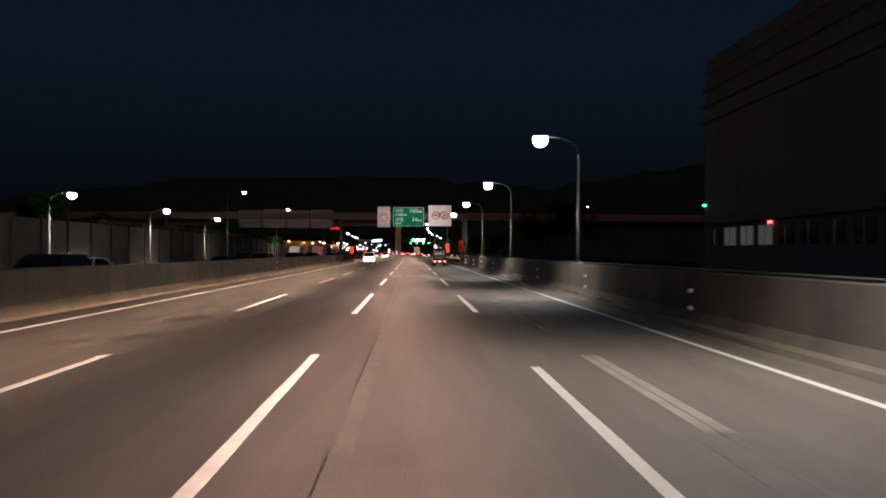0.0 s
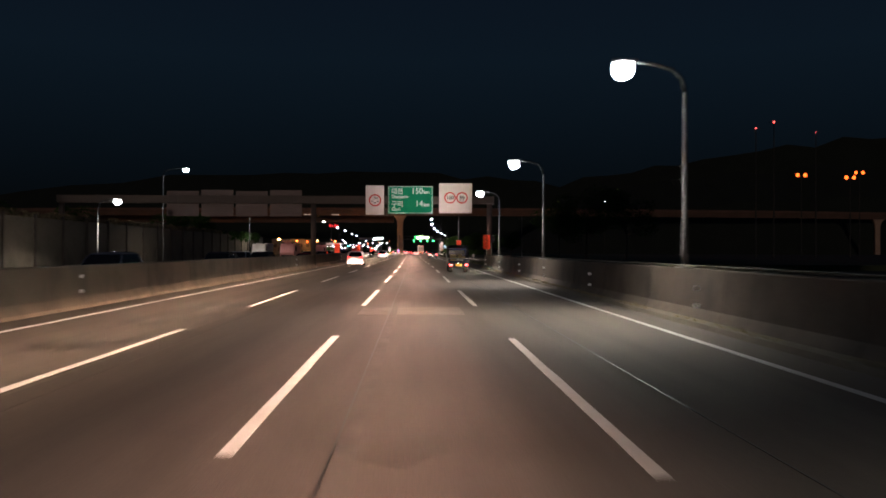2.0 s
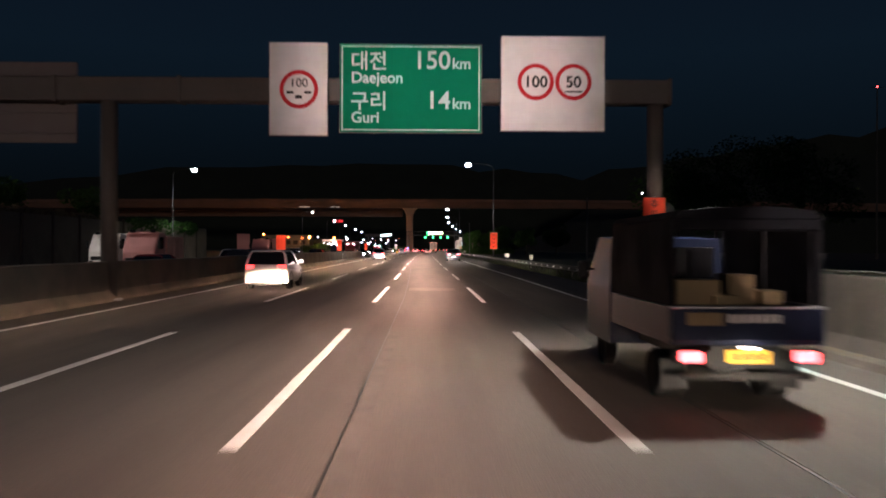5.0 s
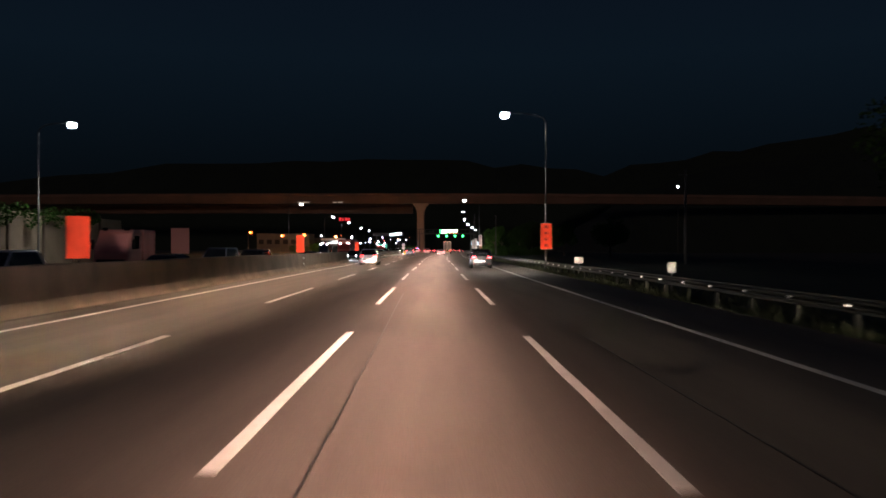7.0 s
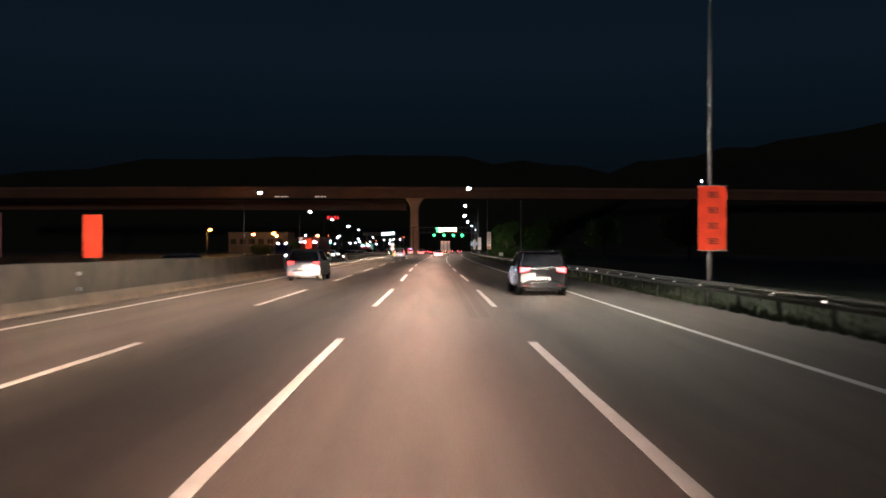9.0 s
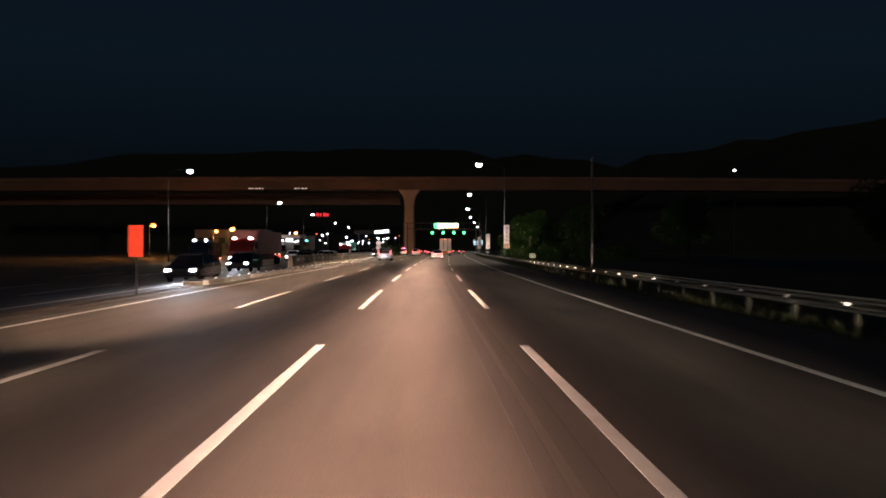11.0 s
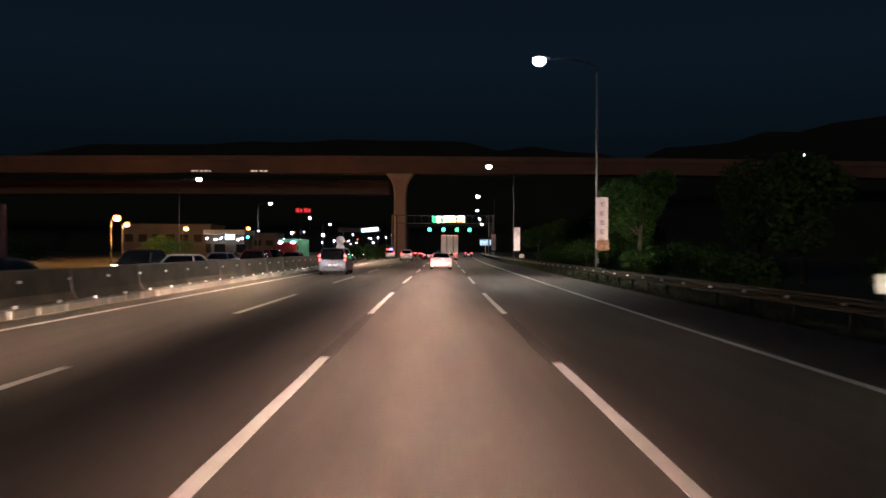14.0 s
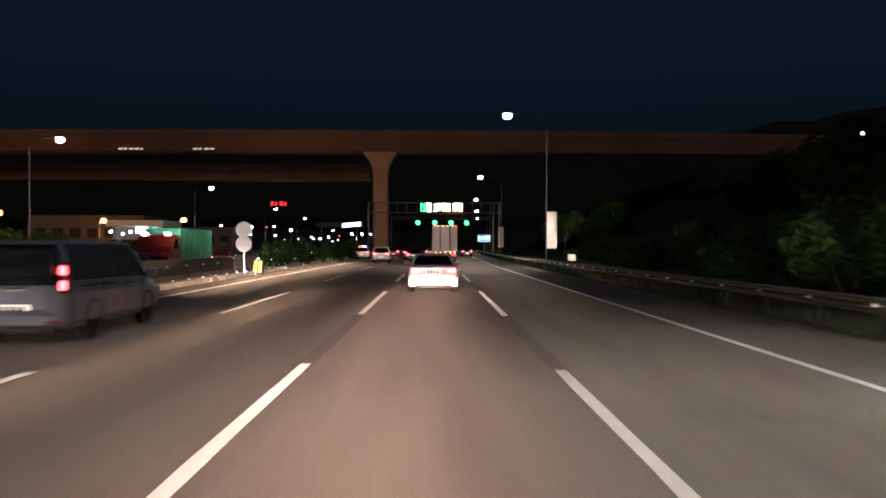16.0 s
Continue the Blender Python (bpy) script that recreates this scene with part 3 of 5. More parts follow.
def street_lamp(x, y, top, reach, side, lit=True, power=900, head=0.75, label="", base=0.0, tilt=0.42, paint=POLE):
    """Tapered pole at (x, y) with a curved arm that reaches over the road; side -1 reaches towards -x."""
    x += sway(y)
    ob = empty("street_lamp", pose(x, y, base))
    tagged(ob, label, "street lamp", group="street lamps along the expressway")
    h = top - base
    part("base_plate", box(-0.2, 0.2, -0.2, 0.2, 0, 0.03, 0.005), STEEL, ob)
    part("pole", pipe([(0, 0, 0.02), (0, 0, 0.5), (0, 0, h - 0.75)], [0.11, 0.09, 0.055], 14), paint, ob, smooth=True)
    arm = [(0, 0, h - 0.78), (side * 0.06 * reach, 0, h - 0.42), (side * 0.25 * reach, 0, h - 0.16), (side * 0.6 * reach, 0, h - 0.02), (side * reach, 0, h + 0.02)]
    part("arm", pipe(arm, [0.05, 0.045, 0.042, 0.038, 0.034], 10), POLE_DARK, ob, smooth=True)
    x0 = side * reach
    cover = loft([[(x0 + side * a, b * w, h + c) for b, c in ((-1, 0.0), (-0.9, 0.07), (-0.4, 0.12), (0.4, 0.12), (0.9, 0.07), (1, 0.0))] for a, w in ((-0.08, 0.07), (0.12, 0.14), (head * 0.75, 0.16), (head, 0.09))])
    part("lamp_head", cover, STEEL, ob, "grey lamp housing")
    cx = x0 + side * head * 0.5
    # lens made larger and rounder than real: the lamp's glare is in its shape
    lens = loft([[(cx + 0.5 * head * a * math.cos(t), 0.86 * head * 0.5 * a * math.sin(t), h - 0.005 - d) for t in [k * math.pi / 8 for k in range(16)]] for a, d in ((0.92, 0.0), (1.0, 0.10), (0.96, 0.24), (0.75, 0.36), (0.35, 0.43))])
    part("lens", lens, LAMP_GLOW if lit else GLASS, ob, "glowing cold white lens" if lit else "dark lens")
    if lit:
        lamp("street_light", "SPOT", look((x + x0 + side * head * 0.5, y, top - 0.56), (x + x0 + side * (head * 0.5 + tilt * h), y, 0)), power, (1.0, 0.95, 0.86), 0.12, 136, 0.9)
    return ob


for k in range(-1, 4):
    street_lamp(6.93, 30.8 + 24.4 * k, 6.75, 1.35, -1, True, 2500, 0.62, "short grey street lamp standing on the concrete barrier, lit", 1.34, tilt=0.5)
for y in (10.0, 34.2, 58.6, 82.8, 105.5):
    street_lamp(-27.2, y, 6.05, 1.35, 1, True, 5500, 0.62, "short grey street lamp beside the opposite lanes, lit", tilt=-0.1, paint=POLE_DARK)
for x, y, top in ((9.05, 202.4, 12.9), (9.16, 326.0, 12.85), (10.5, 389.6, 13.0), (12.6, 451.0, 12.9), (16.0, 513.0, 12.9), (20.4, 575.0, 12.9), (25.0, 640.0, 12.9)):
    street_lamp(x, y, top, 3.0, -1, True, 8000 if y < 300 else (6000 if y < 330 else 5000), 0.75, "tall grey street lamp behind the guardrail, lit")
for x, y, top in ((-31.0, 137.5, 11.8), (-33.0, 203.0, 12.1), (-34.2, 324.0, 11.8), (-36.3, 397.0, 11.7), (-38.5, 462.0, 11.8), (-41, 540.0, 11.7), (-43, 610.0, 11.7)):
    street_lamp(x, y, top, 2.4, 1, True, 3600 if y < 150 else 5500, 0.75, "tall grey street lamp beside the opposite lanes, lit")

# ---- sign gantry over the road ----


def text_mesh(name, body, size, m, mat, parent, align="LEFT"):
    cu = bpy.data.curves.new(name, "FONT")
    cu.body, cu.size, cu.extrude, cu.offset = body, size, 0.006, 0.010 if size > 0.45 else 0.0
    cu.align_x = align
    cu.materials.append(mat)
    ob = new(name, cu)
    ob.parent = parent
    ob.matrix_basis = m
    return ob


def face(x, z, y=-0.05):
    """Pose of lettering on a board that faces the oncoming camera."""
    return pose(x, y, z, 90, 0, 0)


def ring(r0, r1, y0, y1, cx, cz, n=40):
    bm = bmesh.new()
    rings = [[bm.verts.new((cx + r * math.cos(2 * math.pi * k / n), y, cz + r * math.sin(2 * math.pi * k / n))) for k in range(n)] for r, y in ((r0, y1), (r0, y0), (r1, y0), (r1, y1))]
    skin(bm, rings, caps=False)
    return bm


gantry = tagged(empty("sign_gantry", pose(0, 120.6, 0)), "grey steel sign gantry spanning both carriageways", "sign gantry")
for x in (-10.75, 7.55, -36.5):
    part("post", pipe([(x, 0, 0), (x, 0, 6.9)], 0.27, 16), GANTRY, gantry, smooth=True)
    part("base_flange", pipe([(x, 0, 0.0), (x, 0, 0.08)], 0.42, 16), STEEL, gantry)
for k in range(11):
    x0 = -36.9 + 4.08 * k
    part("beam", box(x0, x0 + 4.06, -0.32, 0.32, 6.62, 7.42, 0.03), GANTRY, gantry, "brown-grey box beam")
    part("flange", box(x0 + 4.0, x0 + 4.12, -0.36, 0.36, 6.58, 7.46, 0.01), GANTRY, gantry)


def board(name, x0, x1, z0, z1, mat, label, category, y=119.9):
    ob = empty(name, pose(x0, y, z0))
    tagged(ob, label, category)
    w, h = x1 - x0, z1 - z0
    part("panel", box(0, w, -0.03, 0.03, 0, h, 0.012), mat, ob)
    part("rim", box(-0.03, w + 0.03, 0.032, 0.06, -0.03, h + 0.03, 0.01), SIGN_BACK, ob, "pale metal edge")
    for fx in (0.25, 0.75):
        part("bracket", box(w * fx - 0.05, w * fx + 0.05, 0.06, 0.34, 0.1, h - 0.1, 0.01), STEEL, ob)
    return ob


s = board("direction_sign", -3.0, 1.62, 5.57, 8.44, GREEN, "green direction sign with white Korean and English place names", "road sign")
text_mesh("lettering", "대전", 0.66, face(0.34, 2.08), WHITE, s)
text_mesh("lettering", "Daejeon", 0.50, face(0.36, 1.61), WHITE, s)
text_mesh("lettering", "구리", 0.66, face(0.34, 0.77), WHITE, s)
text_mesh("lettering", "Guri", 0.50, face(0.36, 0.31), WHITE, s)
text_mesh("lettering", "150", 0.82, face(3.62, 2.08), WHITE, s, "RIGHT")
text_mesh("lettering", "km", 0.50, face(3.66, 2.08), WHITE, s)
text_mesh("lettering", "14", 0.82, face(3.62, 0.77), WHITE, s, "RIGHT")
text_mesh("lettering", "km", 0.50, face(3.66, 0.77), WHITE, s)
for x0, x1, z0, z1 in ((0.05, 4.57, 0.05, 0.09), (0.05, 4.57, 2.78, 2.82), (0.05, 0.09, 0.05, 2.82), (4.53, 4.57, 0.05, 2.82)):
    part("border", box(x0, x1, -0.042, -0.030, z0, z1), WHITE, s)
s = board("limit_sign", -5.30, -3.42, 5.45, 8.48, WHITE, "white overhead board with one red-ringed prohibition sign", "road sign")
part("ring", ring(0.50, 0.63, -0.045, -0.028, 0.96, 1.50), RED, s, "red ring")
text_mesh("lettering", "100", 0.40, face(0.96, 1.58), BLACK, s, "CENTER")
for bx in (0.56, 0.84, 1.14):
    part("symbol_bar", box(bx, bx + 0.22, -0.045, -0.028, 1.36 if bx != 0.84 else 1.20, 1.44 if bx != 0.84 else 1.30), BLACK, s)
s = board("speed_sign", 2.28, 5.68, 5.64, 8.74, WHITE, "white overhead board with two red-ringed speed limits", "road sign")
for cx, word in ((1.13, "100"), (2.37, "50")):
    part("ring", ring(0.47, 0.60, -0.045, -0.028, cx, 1.60), RED, s, "red ring")
    text_mesh("lettering", word, 0.52, face(cx, 1.43), BLACK, s, "CENTER")
part("symbol_bar", box(2.08, 2.66, -0.045, -0.03, 1.26, 1.31), BLACK, s)
for k in range(4):
    x0 = -25.95 + 3.55 * k
    b = empty("sign_board", pose(x0, 121.05, 5.3))
    tagged(b, "back of a grey overhead sign board seen from behind", "road sign", group="sign boards over the opposite lanes")
    part("panel", box(0, 3.3, -0.03, 0.03, 0, 2.62 + 0.12 * (k % 2), 0.01), SIGN_BACK, b)
    for z in (0.3, 1.0, 2.25):
        part("stiffener", box(0.05, 3.25, -0.10, -0.03, z, z + 0.08, 0.01), SIGN_BACK, b)

# ---- message gantry and lane signals ----
g2 = tagged(empty("message_gantry", pose(1.0, 458, 0) @ Matrix.Scale(1.035, 4)), "steel truss gantry with a glowing message board", "sign gantry")
for x in (10.6, 11.5, -8.6, -9.5):
    part("post", rod((x, 0, 0), (x, 0, 8.9), 0.16, n=12), POLE, g2)
for z in (7.15, 8.75):
    for y in (-0.45, 0.45):
        part("chord", rod((-9.6, y, z), (11.6, y, z), 0.07, n=8), POLE, g2)
for k in range(14):
    x = -9.4 + 1.5 * k
    part("brace", rod((x, -0.45, 7.15), (x, -0.45, 8.75), 0.05, n=6), POLE, g2)
led = tagged(empty("message_board", pose(-0.45, 457.3, 7.12) @ Matrix.Scale(1.1, 4)), "black electronic message board with glowing greenish white characters", "message board")
part("housing", box(0, 6.9, 0, 0.3, -0.1, 1.9, 0.03), PLASTIC, led)
glyphs = random.Random(9)
for k in range(7):
    x = 0.25 + 0.93 * k
    # strokes widened to carry the board's glow
    for dx, dz, w, h in ((0.0, 0.5, 0.14, 1.0), (0.5, 0.3, 0.14, 1.15), (0.1, 1.1, 0.5, 0.16), (0.16, 0.62, 0.36, 0.14), (0.05, 0.2, 0.6, 0.14)):
        if glyphs.random() < 0.85:
            part("character_bar", box(x + dx, x + dx + w, -0.02, 0.0, 0.2 + dz + glyphs.uniform(-0.06, 0.06), min(1.8, 0.2 + dz + h)), LED_GREEN if k == 0 else (LED_AMBER if dz < 0.25 and k > 2 else LED_WHITE), led)
g3 = tagged(empty("signal_gantry", pose(4.2, 508, 0)), "far steel gantry carrying green lane signals", "sign gantry")
for x in (-11.0, 12.0):
    part("post", rod((x, 0, 0), (x, 0, 8.4), 0.16, n=12), POLE, g3)
for z in (8.0, 8.4):
    part("chord", rod((-11, 0, z), (12, 0, z), 0.07, n=8), POLE, g3)
for x in (-0.8, 3.0, 6.7, 10.2):
    sg = tagged(empty("lane_signal", pose(x, 507.6, 7.2)), "green glowing lane signal", "signal", group="lane signals")
    part("housing", box(-0.58, 0.58, 0, 0.2, -0.58, 0.58, 0.04), PLASTIC, sg)
    # lens widened so that the signal's glow is part of its shape
    part("lens", loft([[(0.5 * r * math.cos(a), yy, 0.5 * r * math.sin(a)) for a in [k * math.pi / 8 for k in range(16)]] for r, yy in ((1, 0.0), (0.9, -0.06))]), LED_GREEN, sg, "round green lens")
    part("hanger", rod((0, 0.1, 0.4), (0, 0.3, 1.0), 0.04, n=6), POLE, sg)

# ---- viaduct across the distance ----
via = tagged(empty("viaduct", pose(-1.26, 488, 0.46) @ Matrix.Scale(0.7227, 4)), "tall brown concrete viaduct crossing above the expressway", "viaduct")


def deck(y, z, x):
    return (x, y + 0.0005 * (x + 10) ** 2 * 0.4, z)


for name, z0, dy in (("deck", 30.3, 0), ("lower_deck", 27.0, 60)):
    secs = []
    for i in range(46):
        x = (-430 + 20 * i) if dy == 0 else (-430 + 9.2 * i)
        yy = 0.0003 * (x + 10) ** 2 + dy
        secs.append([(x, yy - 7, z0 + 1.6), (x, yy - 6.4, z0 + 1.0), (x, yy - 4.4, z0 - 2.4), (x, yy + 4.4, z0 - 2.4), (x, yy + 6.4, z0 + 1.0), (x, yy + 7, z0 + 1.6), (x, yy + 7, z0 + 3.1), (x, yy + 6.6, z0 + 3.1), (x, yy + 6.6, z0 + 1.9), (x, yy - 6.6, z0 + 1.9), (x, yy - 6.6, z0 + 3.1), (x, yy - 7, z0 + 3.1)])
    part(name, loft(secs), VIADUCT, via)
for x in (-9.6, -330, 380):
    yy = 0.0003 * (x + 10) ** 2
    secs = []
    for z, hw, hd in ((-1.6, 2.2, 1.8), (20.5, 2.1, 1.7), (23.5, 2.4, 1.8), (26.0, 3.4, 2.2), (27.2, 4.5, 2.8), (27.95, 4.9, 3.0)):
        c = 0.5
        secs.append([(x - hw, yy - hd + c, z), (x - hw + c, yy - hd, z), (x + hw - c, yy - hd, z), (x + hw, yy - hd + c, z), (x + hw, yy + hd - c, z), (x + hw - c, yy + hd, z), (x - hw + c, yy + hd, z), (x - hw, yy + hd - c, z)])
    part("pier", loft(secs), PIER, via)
for x0, x1 in ((-81, -73), (-60.5, -53.6)):
    for k in range(int((x1 - x0) / 1.5)):
        part("light_panel", box(x0 + 1.5 * k, x0 + 1.5 * k + 1.2 - 0.4 * (k % 3 == 1), -5.0 + 0.0003 * (x0 + 10) ** 2, -4.5 + 0.0003 * (x0 + 10) ** 2, 28.15, 28.6), STRIP, via, "lit panel under the deck edge")

# ---- hills and far woods ----
for name, y0, pts in (("hill", 900, ((-900, 20), (-500, 70), (-200, 105), (0, 110), (150, 95), (300, 130), (480, 165), (700, 150), (1100, 90))), ("hill", 620, ((60, 5), (110, 42), (160, 66), (220, 74), (300, 84), (420, 78), (600, 60)))):
    secs = []
    for i, (a, b) in enumerate(zip(pts, pts[1:])):
        for j in range(6):
            f = j / 6
            x, h = a[0] + (b[0] - a[0]) * f, a[1] + (b[1] - a[1]) * f
            h *= 0.75 + 0.05 * noise.noise((x * 0.03, y0, 0)) + 0.04 * noise.noise((x * 0.13, y0, 3))
            secs.append([(x, y0 - 80, -1), (x, y0 - 40, h * 0.6), (x, y0, h), (x, y0 + 60, -1)])
    tagged(part(name, loft(secs), HILL), "dark wooded hill against the night sky", "hill", kind="structure")

# ---- vehicles ----


def wheel(parent, x, y, r, w, n=20):
    """A wheel on its axle at (x, y, r): tyre with a rim sunk into its outer side."""
    s = 1 if x > 0 else -1
    tyre = loft([[(x + s * a, y + rr * math.cos(t), r + rr * math.sin(t)) for t in [2 * math.pi * k / n for k in range(n)]] for a, rr in ((-w, r * 0.86), (-w + 0.03, r), (-0.03, r), (0, r * 0.86), (-0.01, r * 0.64))])
    ob = part("tyre", tyre, RUBBER, parent)
    rim = loft([[(x + s * a, y + rr * math.cos(t), r + rr * math.sin(t)) for t in [2 * math.pi * k / n for k in range(n)]] for a, rr in ((-0.015, r * 0.64), (-0.035, r * 0.55), (-0.05, r * 0.2), (-0.02, r * 0.14))])
    part("rim", rim, RIM, ob, "grey alloy rim")
    return ob


def body_ring(y, hb, hm, ht, zb, zm, zt):
    return [(-hb, y, zb), (-hm, y, zb + 0.12), (-hm, y, zm), (-ht, y, zt - 0.02), (-ht + 0.08, y, zt), (ht - 0.08, y, zt), (ht, y, zt - 0.02), (hm, y, zm), (hm, y, zb + 0.12), (hb, y, zb)]


SHAPES = {
    # length, width, belt, height, greenhouse base rear and front, roof rear and front, lower body stations (y share, width share, bottom, top)
    "sedan": (4.85, 1.84, 0.97, 1.46, 0.62, 3.55, 1.40, 2.85, ((0.0, 0.86, 0.42, 0.86), (0.012, 0.95, 0.30, 0.97), (0.05, 1.0, 0.24, 1.04), (0.15, 1.0, 0.22, 1.03), (0.5, 1.0, 0.20, 0.97), (0.72, 1.0, 0.22, 0.95), (0.93, 0.97, 0.24, 0.78), (0.985, 0.90, 0.30, 0.68), (1.0, 0.78, 0.40, 0.58))),
    "suv": (4.5, 1.86, 1.06, 1.68, 0.10, 3.3, 0.42, 2.5, ((0.0, 0.88, 0.48, 0.98), (0.012, 0.96, 0.36, 1.06), (0.05, 1.0, 0.30, 1.08), (0.5, 1.0, 0.28, 1.06), (0.74, 1.0, 0.30, 1.04), (0.93, 0.97, 0.32, 0.92), (0.985, 0.90, 0.36, 0.80), (1.0, 0.80, 0.44, 0.66))),
    "van": (5.12, 1.92, 1.04, 1.80, 0.05, 4.35, 0.22, 3.5, ((0.0, 0.90, 0.40, 1.00), (0.01, 0.97, 0.32, 1.08), (0.04, 1.0, 0.28, 1.10), (0.5, 1.0, 0.27, 1.09), (0.80, 1.0, 0.28, 1.06), (0.94, 0.96, 0.30, 0.92), (0.988, 0.90, 0.34, 0.78), (1.0, 0.80, 0.42, 0.64))),
}


def car(kind, x, y, paint, label, category="car", away=True, tail=None, head=None, plate=None, fine=True, turn=0.0, name=None):
    """A car whose rear bumper is at (x, y) and which heads along +y, or, with away off, one whose nose is at (x, y) and which comes towards -y."""
    length, width, belt, height, g0, g1, r0, r1, stations = SHAPES[kind]
    ob = empty(name or ("van" if kind == "van" else "car"), pose(x, y, 0, 0, 0, turn) if away else pose(x, y + length, -0.02, 0, 0, 180 + turn))
    tagged(ob, label, category)
    hw = width / 2
    rw = 0.63 if kind == "sedan" else 0.70
    part("body", loft([body_ring(a * length, b * hw * 0.94, b * hw, b * hw * 0.95, zb, zb + (zt - zb) * 0.72, zt) for a, b, zb, zt in stations]), paint, ob, smooth=False)
    # windows taper inwards from the belt to the roof
    gl = loft([[(-w, a, z), (-w * 0.86, a - 0.04 * k, z), (w * 0.86, a - 0.04 * k, z), (w, a, z), (w, b, z), (w * 0.8, b + 0.10 * k, z), (-w * 0.8, b + 0.10 * k, z), (-w, b, z)] for w, a, b, z, k in ((hw * 0.93, g0, g1, belt - 0.03, 1), (hw * (rw + 0.10), (g0 + 2 * r0) / 3 if kind == "sedan" else r0 - 0.06, (g1 + 2.2 * r1) / 3.2, belt + (height - belt) * 0.66, 0.8), (hw * rw, r0, r1, height - 0.05, 0.6))])
    part("glazing", gl, GLASS, ob, "dark glass band")
    rf = loft([[(-w, a, z), (-w * 0.8, a - 0.05, z), (w * 0.8, a - 0.05, z), (w, a, z), (w, b, z), (w * 0.8, b + 0.07, z), (-w * 0.8, b + 0.07, z), (-w, b, z)] for w, a, b, z in ((hw * (rw + 0.025), r0 - 0.06, r1 + 0.04, height - 0.075), (hw * (rw + 0.015), r0 - 0.05, r1 + 0.03, height - 0.035), (hw * (rw - 0.12), r0 + 0.12, r1 - 0.12, height))])
    part("roof", rf, paint, ob)
    for s in (-1, 1):
        part("pillar", pipe([(s * hw * 0.915, g0 + 0.02, belt - 0.04), (s * hw * (rw + 0.10), (g0 + 2 * r0) / 3 if kind == "sedan" else r0 - 0.05, belt + (height - belt) * 0.66), (s * hw * rw, r0, height - 0.06)], [0.075, 0.055, 0.045], 8), paint, ob)
        part("pillar", pipe([(s * hw * 0.92, g1, belt - 0.04), (s * hw * (rw + 0.10), (g1 + 2.2 * r1) / 3.2, belt + (height - belt) * 0.66), (s * hw * rw, r1, height - 0.06)], 0.035, 8), paint, ob)
        if fine:
            mid = (g0 + g1) / 2
            part("pillar", rod((s * hw * 0.93, mid, belt - 0.04), (s * hw * (rw + 0.015), mid - 0.05, height - 0.06), 0.04, n=6), PLASTIC, ob)
            m = part("mirror", loft([[(s * (hw + 0.02 + a), g1 - 0.35 + b * c, belt + 0.10 + d * c) for b, d in ((-0.09, -0.07), (0.05, -0.09), (0.10, 0.0), (0.05, 0.09), (-0.09, 0.07))] for a, c in ((-0.02, 0.5), (0.04, 0.9), (0.16, 1.0), (0.20, 0.7))]), paint, ob)
        for wy in (length * 0.205, length * 0.80):
            wheel(ob, s * (hw - 0.01), wy, 0.33 if kind != "suv" else 0.36, 0.22, 20 if fine else 12)
            if fine:
                part("wheel_arch", ring(0.36 if kind != "suv" else 0.39, 0.41 if kind != "suv" else 0.44, 0, 0.02, 0, 0, 24), PLASTIC, ob).matrix_basis = pose(s * (hw + 0.004), wy, 0.34, 0, 0, 90)
        if kind == "van":
            part("tail_lamp", box(min(s * (hw - 0.19), s * (hw - 0.045)), max(s * (hw - 0.19), s * (hw - 0.045)), -0.035, 0.12, 0.88, 1.42, 0.03), PAINT_RED, ob, "tall red lamp cluster")
            for z in (0.94, 1.20):
                part("bulb", box(min(s * (hw - 0.175), s * (hw - 0.065)), max(s * (hw - 0.175), s * (hw - 0.065)), -0.05, -0.02, z, z + 0.16, 0.02), tail or TAIL, ob, "lit red lamp")
        else:
            zt = belt - 0.10 if kind == "sedan" else belt - 0.06
            tl = loft([[(s * (hw * a), yy, zt + b) for b in (-0.13, -0.09, 0.02, 0.05)] + [(s * (hw * a2), yy, zt + b) for b in (0.04, -0.07)] for a, a2, yy in ((0.90, 0.54, 0.10), (0.90, 0.54, -0.005), (0.84, 0.60, -0.03))])
            part("tail_lamp", tl, tail or TAIL, ob, "lit red tail lamp")
        hl = loft([[(s * (hw * a), yy, 0.62 + b + (0.18 if kind != "sedan" else 0.0)) for b in (-0.06, 0.06)] + [(s * (hw * a2), yy, 0.62 + b + (0.18 if kind != "sedan" else 0.0)) for b in (0.05, -0.05)] for a, a2, yy in ((0.88, 0.50, length * 0.955), (0.84, 0.54, length * 0.992), (0.76, 0.58, length * 1.002))])
        part("headlamp", hl, head or GLASS, ob, "headlamp")
    zp = 0.78 if kind == "sedan" else 0.62
    pl = part("number_plate", box(-0.27, 0.27, -0.022, 0.02, zp - 0.07, zp + 0.07, 0.01), plate or PLATE_WHITE, ob, "pale number plate")
    if fine:
        for k in range(4):
            part("plate_bar", box(-0.21 + 0.11 * k, -0.14 + 0.11 * k, -0.026, -0.022, zp - 0.04, zp + 0.04), BLACK, pl)
        part("bumper", loft([[(hw * c, a + 0.16 * abs(c) ** 4, z) for c in (-0.97, -0.9, -0.5, 0.0, 0.5, 0.9, 0.97)] + [(hw * 0.9, a + 0.2, z), (-hw * 0.9, a + 0.2, z)] for a, z in ((0.02, 0.27), (-0.06, 0.34), (-0.075, 0.50), (-0.02, 0.60))]), paint, ob, "rear bumper")
        part("diffuser", box(-hw * 0.72, hw * 0.72, -0.05, 0.25, 0.19, 0.30, 0.03), PLASTIC, ob)
